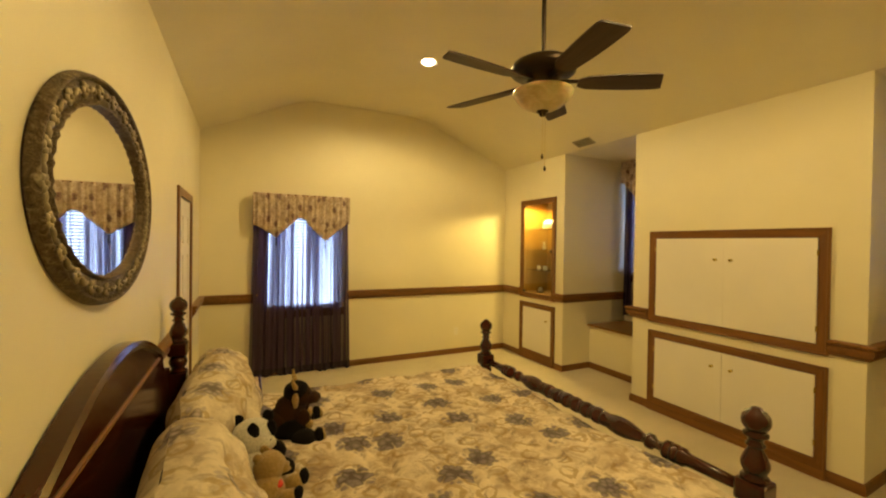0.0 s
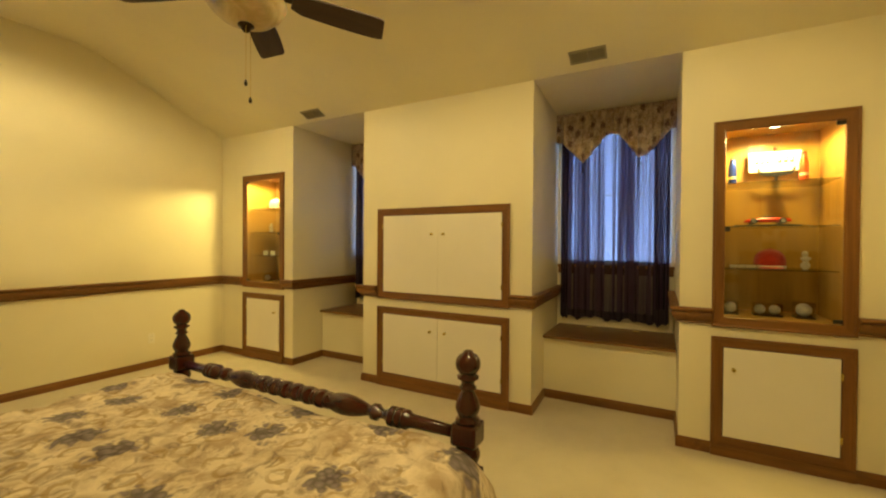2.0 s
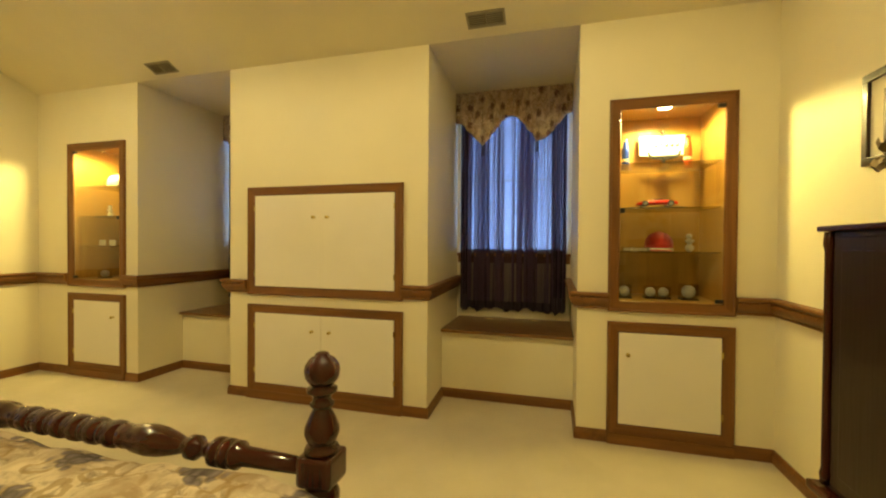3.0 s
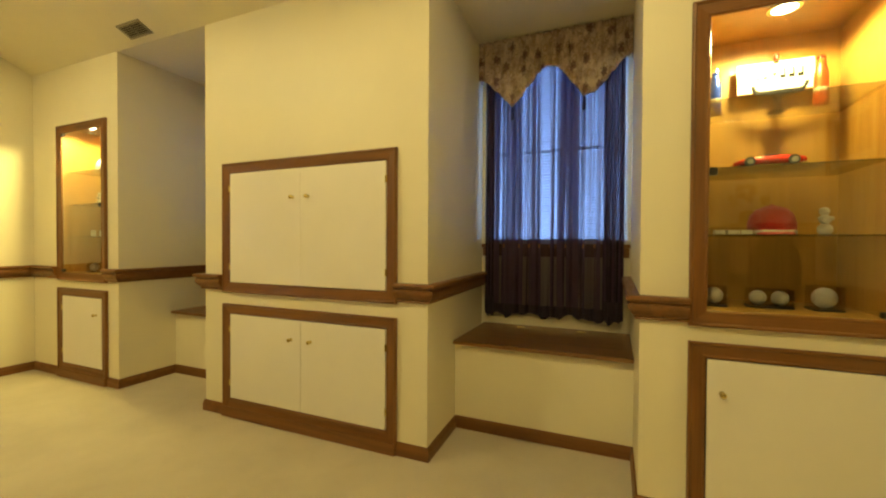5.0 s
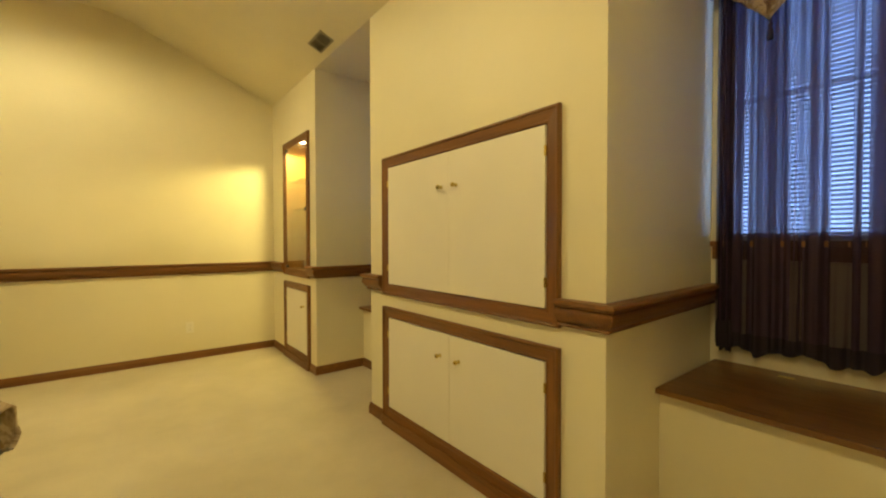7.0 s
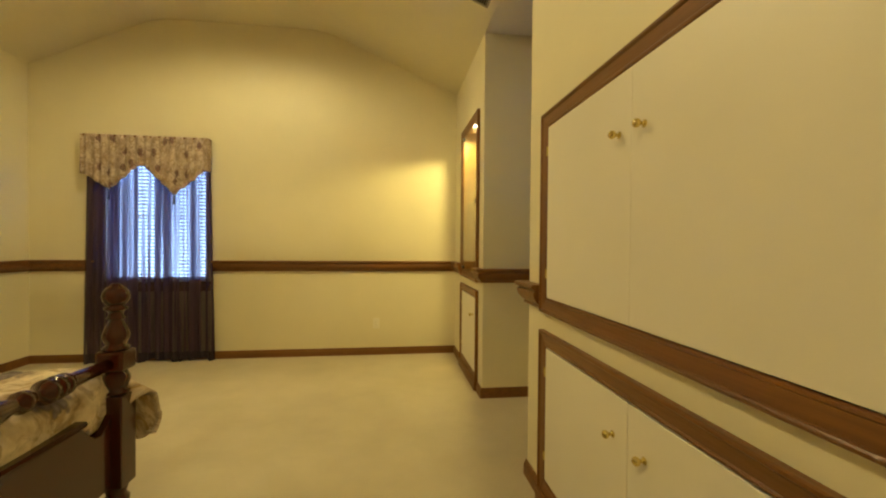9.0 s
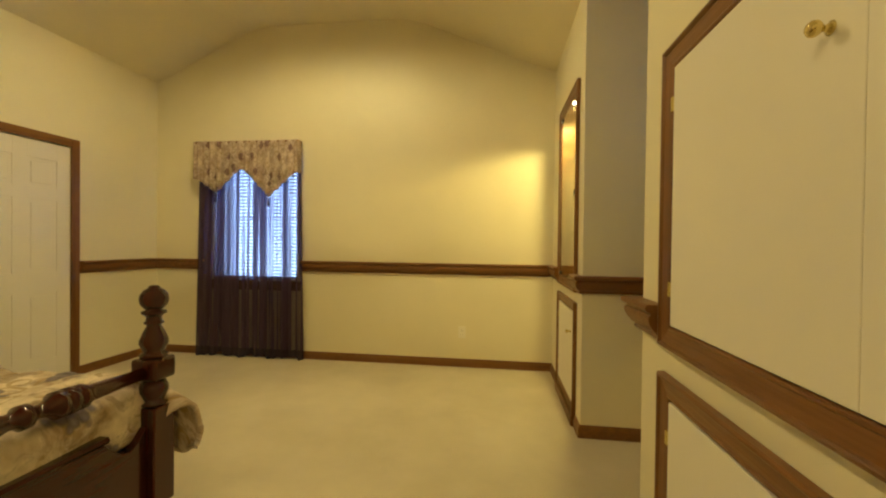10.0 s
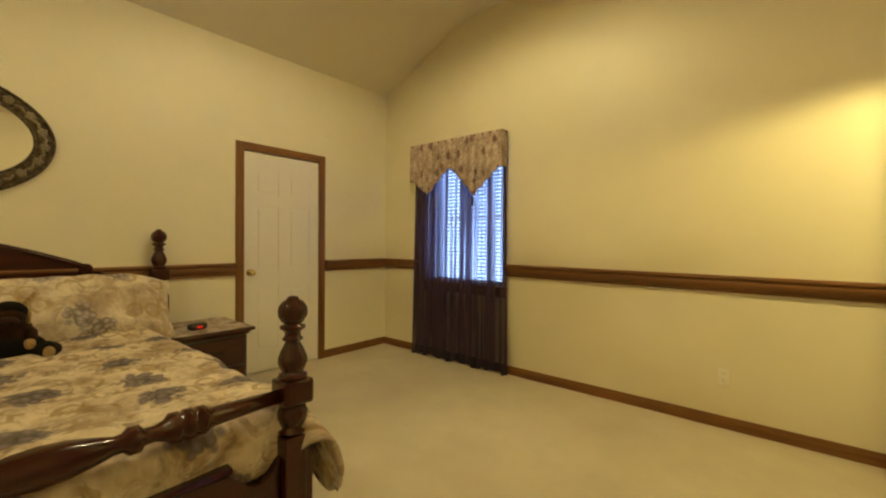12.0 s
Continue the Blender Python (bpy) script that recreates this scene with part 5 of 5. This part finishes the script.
fl = thing("flower_arrangement", "dried cream and burgundy flowers in a small pot", "flowers", at=(2.385, -0.46, 1.42))
part("pot", lathe([(0.04, 0.001), (0.05, 0.01), (0.06, 0.05), (0.055, 0.09), (0.045, 0.10), (0.04, 0.085)], 20), BRONZE, fl, smooth=True)
rnd = random.Random(5)
PETAL = [material("petal_burgundy", (0.10, 0.02, 0.035), 0.8)[0], material("petal_cream", (0.55, 0.45, 0.28), 0.8)[0], material("leaf_brown", (0.09, 0.07, 0.03), 0.8)[0]]
for i in range(26):
    a, el, r = rnd.uniform(0, 6.28), rnd.uniform(0.1, 1.5), rnd.uniform(0.10, 0.15)
    c = Vector((r * math.cos(a) * math.cos(el), r * math.sin(a) * math.cos(el), 0.14 + r * math.sin(el)))
    own = bmesh.new()
    for k_ in range(11):
        pa, tilt = k_ * 2.4, 0.25 + 0.09 * k_
        m4 = Matrix.Translation(c) @ Euler((0, el - 1.57 + rnd.uniform(-0.4, 0.4), a)).to_matrix().to_4x4() @ Euler((tilt, 0, pa)).to_matrix().to_4x4()
        pts = [(-0.004, 0, 0), (0.004, 0, 0), (0.013, 0.022, 0.004), (0, 0.034, 0.009), (-0.013, 0.022, 0.004)]
        own.faces.new([own.verts.new(m4 @ Vector(p)) for p in pts])
    part("flower", own, PETAL[i % 3 if i % 5 else 2], fl)

# ---- keepsakes in the display cabinets ----


S1, S2, S3 = SHELVES
lp = thing("licence_plate", "white number plate with black characters on a stand", "number plate", at=(4.39, -0.250, S3 + 0.012))
pl = part("plate", box(-0.002, 0.0, -0.156, 0.156, 0.100, 0.252, 0.0008), paint("plate_white", (0.78, 0.78, 0.74), 0.35), lp, "white enamelled plate")
pl.matrix_local = pose(0, 0, 0, 0, 6, 0)
for i, (u, w, h) in enumerate(((0.105, 0.022, 0.05), (0.072, 0.022, 0.05), (0.04, 0.018, 0.05), (-0.03, 0.022, 0.05), (-0.065, 0.022, 0.05), (-0.10, 0.022, 0.05))):
    b_ = part("character_bar", box(-0.0045, -0.0025, u - w / 2, u + w / 2, 0.162, 0.162 + h * 0.35), BLACK, pl)
    part("character_bar", box(-0.0045, -0.0025, u - w / 2, u - w / 2 + 0.006, 0.162, 0.162 + h), BLACK, pl)
part("emblem", lathe([(0.012, 0), (0.012, 0.002)], 3, pose(-0.003, 0.003, 0.185, 0, -90, 0)), RED, pl, "small red emblem")
stand = part("stand", board_yz(-0.050, -0.036, [(-0.092, 0.070), (-0.055, 0.060), (-0.02, 0.058), (0.0, 0.040), (0.02, 0.058), (0.055, 0.060), (0.092, 0.070), (0.108, 0.098), (0.112, 0.118), (0.100, 0.118), (0.092, 0.096), (0.075, 0.088), (-0.075, 0.088), (-0.092, 0.096), (-0.100, 0.118), (-0.112, 0.118), (-0.108, 0.098)], 0.002), BLACK, lp, "black curved display stand")
part("clip", lathe([(0.011, 0.0), (0.012, 0.004), (0.012, 0.026), (0.009, 0.030), (0.001, 0.0305)], 16, pose(0.004, 0.0, 0.248)), RED, lp, "small red clip", True)
part("stand_arm", box(-0.046, 0.03, -0.008, 0.008, 0.062, 0.080, 0.002), BLACK, lp)
part("stand_foot", box(-0.060, 0.035, -0.035, 0.035, -0.0115, -0.006, 0.001), BLACK, lp)
part("stand_column", box(-0.048, -0.036, -0.009, 0.009, -0.006, 0.060, 0.002), BLACK, lp)


def bottle(y, mat, label):
    b_ = thing("bottle", label, "bottle", "bottles", (4.33, y, S3))
    part("body", lathe([(0.025, 0.001), (0.027, 0.004), (0.027, 0.135), (0.025, 0.155), (0.016, 0.19), (0.0145, 0.212)], 24), mat, b_, smooth=True)
    part("cap", lathe([(0.0155, 0.211), (0.0155, 0.226), (0.013, 0.228), (0.001, 0.2282)], 18), CHROME if mat is BLUE else RED, b_, "metal cap")
    part("label_band", lathe([(0.0274, 0.06), (0.0274, 0.078)], 24), CREAMBALL, b_, "pale printed band")


bottle(0.015, BLUE, "blue aluminium bottle on a glass shelf")
bottle(-0.40, ORANGE, "red aluminium bottle on a glass shelf")

car = thing("model_car", "red model sports car on a dark base", "model car", at=(4.24, -0.175, S2))
car.scale = (1.1, 1.1, 1.1)
part("base", box(-0.06, 0.06, -0.17, 0.17, 0.0005, 0.012, 0.003), BLACK, car, "dark display base")
own = bmesh.new()
cs = [(-0.125, 0.030, 0.045), (-0.115, 0.042, 0.052), (-0.07, 0.046, 0.060), (-0.03, 0.046, 0.062), (0.0, 0.046, 0.060), (0.05, 0.046, 0.058), (0.09, 0.044, 0.052), (0.115, 0.036, 0.042)]
rings = [[own.verts.new((sx * hw, y, z)) for sx, z in ((-0.9, 0.030), (-1.0, 0.040), (-0.88, zt - 0.004), (0, zt), (0.88, zt - 0.004), (1.0, 0.040), (0.9, 0.030))] for y, hw, zt in cs]
for a, b in zip(rings, rings[1:]):
    for i in range(7):
        own.faces.new((a[i], a[(i + 1) % 7], b[(i + 1) % 7], b[i]))
own.faces.new(rings[0])
own.faces.new(rings[-1])
part("body", own, RED, car, "glossy red body", True)
part("windscreen", box(-0.034, 0.034, 0.018, 0.022, 0.058, 0.074, 0.001), CLEARBOX, car)
part("cockpit", box(-0.030, 0.030, -0.035, 0.015, 0.058, 0.065, 0.002), BLACK, car)
for y in (-0.078, 0.07):
    for s in (-1, 1):
        w_ = part("wheel", lathe([(0.008, -0.007), (0.0185, -0.007), (0.0195, -0.003), (0.0195, 0.003), (0.0185, 0.007), (0.008, 0.007)], 20, pose(s * 0.047, y, 0.0355, 0, 90, 0)), TYRE, car, "black tyre")
        part("rim", lathe([(0.001, -0.0078), (0.012, -0.0078), (0.012, 0.0078), (0.001, 0.0078)], 16, pose(s * 0.047, y, 0.0355, 0, 90, 0)), CHROME, w_, "bright rim")

def baseball_cap(at, rz, crown, bill, band, label):
    """Six-panel cap: domed crown with seams, a curved bill to local -x, a band and a button."""
    e_ = thing("baseball_cap", label, "cap", "caps", at, rz)
    part("crown", lathe([(0.086, 0.012), (0.092, 0.03), (0.092, 0.06), (0.082, 0.095), (0.060, 0.122), (0.028, 0.136), (0.004, 0.139)], 30), crown, e_, smooth=True)
    for k_ in range(3):
        own_ = bmesh.new()
        prev_ = None
        for i_ in range(17):
            th = math.pi * (0.09 + 0.82 * i_ / 16)
            c_ = Vector((0.0945 * math.cos(th), 0, 0.012 + 0.129 * math.sin(th)))
            ring_ = [own_.verts.new(c_ + Vector((0.001 * dx_, 0.0018 * dy_, 0.001 * dx_))) for dx_, dy_ in ((-1, -1), (1, -1), (1, 1), (-1, 1))]
            if prev_:
                for q_ in range(4):
                    own_.faces.new((prev_[q_], prev_[(q_ + 1) % 4], ring_[(q_ + 1) % 4], ring_[q_]))
            prev_ = ring_
        part("seam", own_, crown, e_).matrix_local = pose(0, 0, 0, 0, 0, 60 * k_)
    own_ = bmesh.new()
    rows_ = []
    for i_ in range(15):
        a_ = radians(100 + 160 * i_ / 14)
        w_ = math.sin(math.pi * i_ / 14) ** 0.7
        rows_.append([(0.088 * math.cos(a_) - 0.062 * w_ * t_, 0.088 * math.sin(a_) * (1 - 0.10 * t_), 0.016 - 0.010 * t_ * w_ - 0.006 * abs(math.sin(a_)) * t_) for t_ in (0, 0.5, 1)])
    for lift in (0.0, -0.003):
        vs_ = [[own_.verts.new((x_, y_, z_ + lift)) for x_, y_, z_ in r_] for r_ in rows_]
        for p_, q_ in zip(vs_, vs_[1:]):
            for j_ in (0, 1):
                own_.faces.new((p_[j_], q_[j_], q_[j_ + 1], p_[j_ + 1]))
    part("bill", own_, bill, e_, smooth=True)
    part("band", lathe([(0.0875, 0.003), (0.0935, 0.004), (0.0945, 0.016), (0.0925, 0.024), (0.088, 0.024)], 30), band, e_, "pale band round the edge", True)
    part("button", ball(0.008, pose(0, 0, 0.140)), crown, e_, smooth=True)


FELT = fur("cap_felt", (0.50, 0.03, 0.02))
baseball_cap((4.27, -0.205, S1), 0, FELT, FELT, CREAMBALL, "red baseball cap with a white edge on a glass shelf")

cs_ = thing("clear_case", "clear case with white collectibles", "case", at=(4.20, -0.035, S1))
part("box", box(-0.03, 0.03, -0.085, 0.085, 0.001, 0.035, 0.002), CLEARBOX, cs_)
for i in range(3):
    part("card", box(-0.022, 0.022, -0.075 + i * 0.052, -0.032 + i * 0.052, 0.004, 0.024, 0.002), CREAMBALL, cs_, "small white piece")


def figurine(x, y, z, s=1.0):
    own_ = bmesh.new()
    for c, r in (((0, 0, 0.032), 0.033), ((0, 0, 0.085), 0.026), ((0, 0.004, 0.128), 0.023), ((-0.018, -0.02, 0.09), 0.012), ((-0.018, 0.026, 0.09), 0.012), ((-0.02, 0, 0.124), 0.008)):
        ball(r * s, Matrix.Translation(Vector(c) * s), own_, 16)
    o_ = part("figurine", own_, CREAMBALL, None, smooth=True)
    o_.matrix_world = pose(x, y, z)
    tagged(o_, "small white porcelain figurine on a glass shelf", "figurine")


figurine(4.28, -0.405, S1, 0.85)


def boxed_balls(x, y, z, ys, r, label):
    e = thing("ball_case", label, "ball case", "ball cases", (x, y, z))
    w_ = max(abs(v) for v in ys) + r + 0.006
    part("base", box(-r - 0.008, r + 0.008, -w_ - 0.002, w_ + 0.002, 0.0005, 0.009, 0.002), BLACK, e)
    bx = part("cover", box(-r - 0.006, r + 0.006, -w_, w_, 0.0095, 2 * r + 0.018, 0.001), CLEARBOX, e, "clear plastic cover")
    bx.visible_shadow = False
    for v in ys:
        b_ = part("ball", ball(r, pose(0, v, r + 0.011), None, 24), CREAMBALL, e, "worn white leather ball", True)
        for s in (-1, 1):
            own_ = bmesh.new()
            bmesh.ops.create_circle(own_, cap_ends=False, segments=24, radius=r * 0.78)
            bmesh.ops.create_circle(own_, cap_ends=False, segments=24, radius=r * 0.74)
            vs = own_.verts[:]
            for i in range(24):
                own_.faces.new((vs[i], vs[(i + 1) % 24], vs[24 + (i + 1) % 24], vs[24 + i]))
            own_.transform(pose(0, v, r + 0.011) @ pose(0, 0, 0, 35 * s, 60, 0) @ pose(0, 0, r * 0.655))
            part("seam", own_, RED, b_, "red stitched seam")


FL = CABZ[0] + 0.002
boxed_balls(4.19, 0.035, FL, [0.0], 0.038, "white ball in a clear case")
boxed_balls(4.22, -0.185, FL, [-0.042, 0.042], 0.034, "pair of baseballs in a clear case")
boxed_balls(4.22, -0.385, FL, [0.0], 0.045, "large white ball in a clear case")
# north cabinet
boxed_balls(4.16, 5.0, FL, [0.0], 0.036, "baseball in a clear case")
figurine(4.2, 4.98, S2, 0.8)
for y in (4.95, 5.09):
    e = thing("card_case", "small white card in a clear stand", "card", "card cases", (4.2, y, S1))
    part("card", box(-0.003, 0.0, -0.045, 0.045, 0.002, 0.062, 0.001), CREAMBALL, e)
    part("foot", box(-0.02, 0.02, -0.03, 0.03, 0.0005, 0.004), CLEARBOX, e)
baseball_cap((4.24, 4.93, S3), -60, fur("white_felt", (0.74, 0.70, 0.62)), BLACK, CREAMBALL, "white baseball cap with a dark bill on a glass shelf")
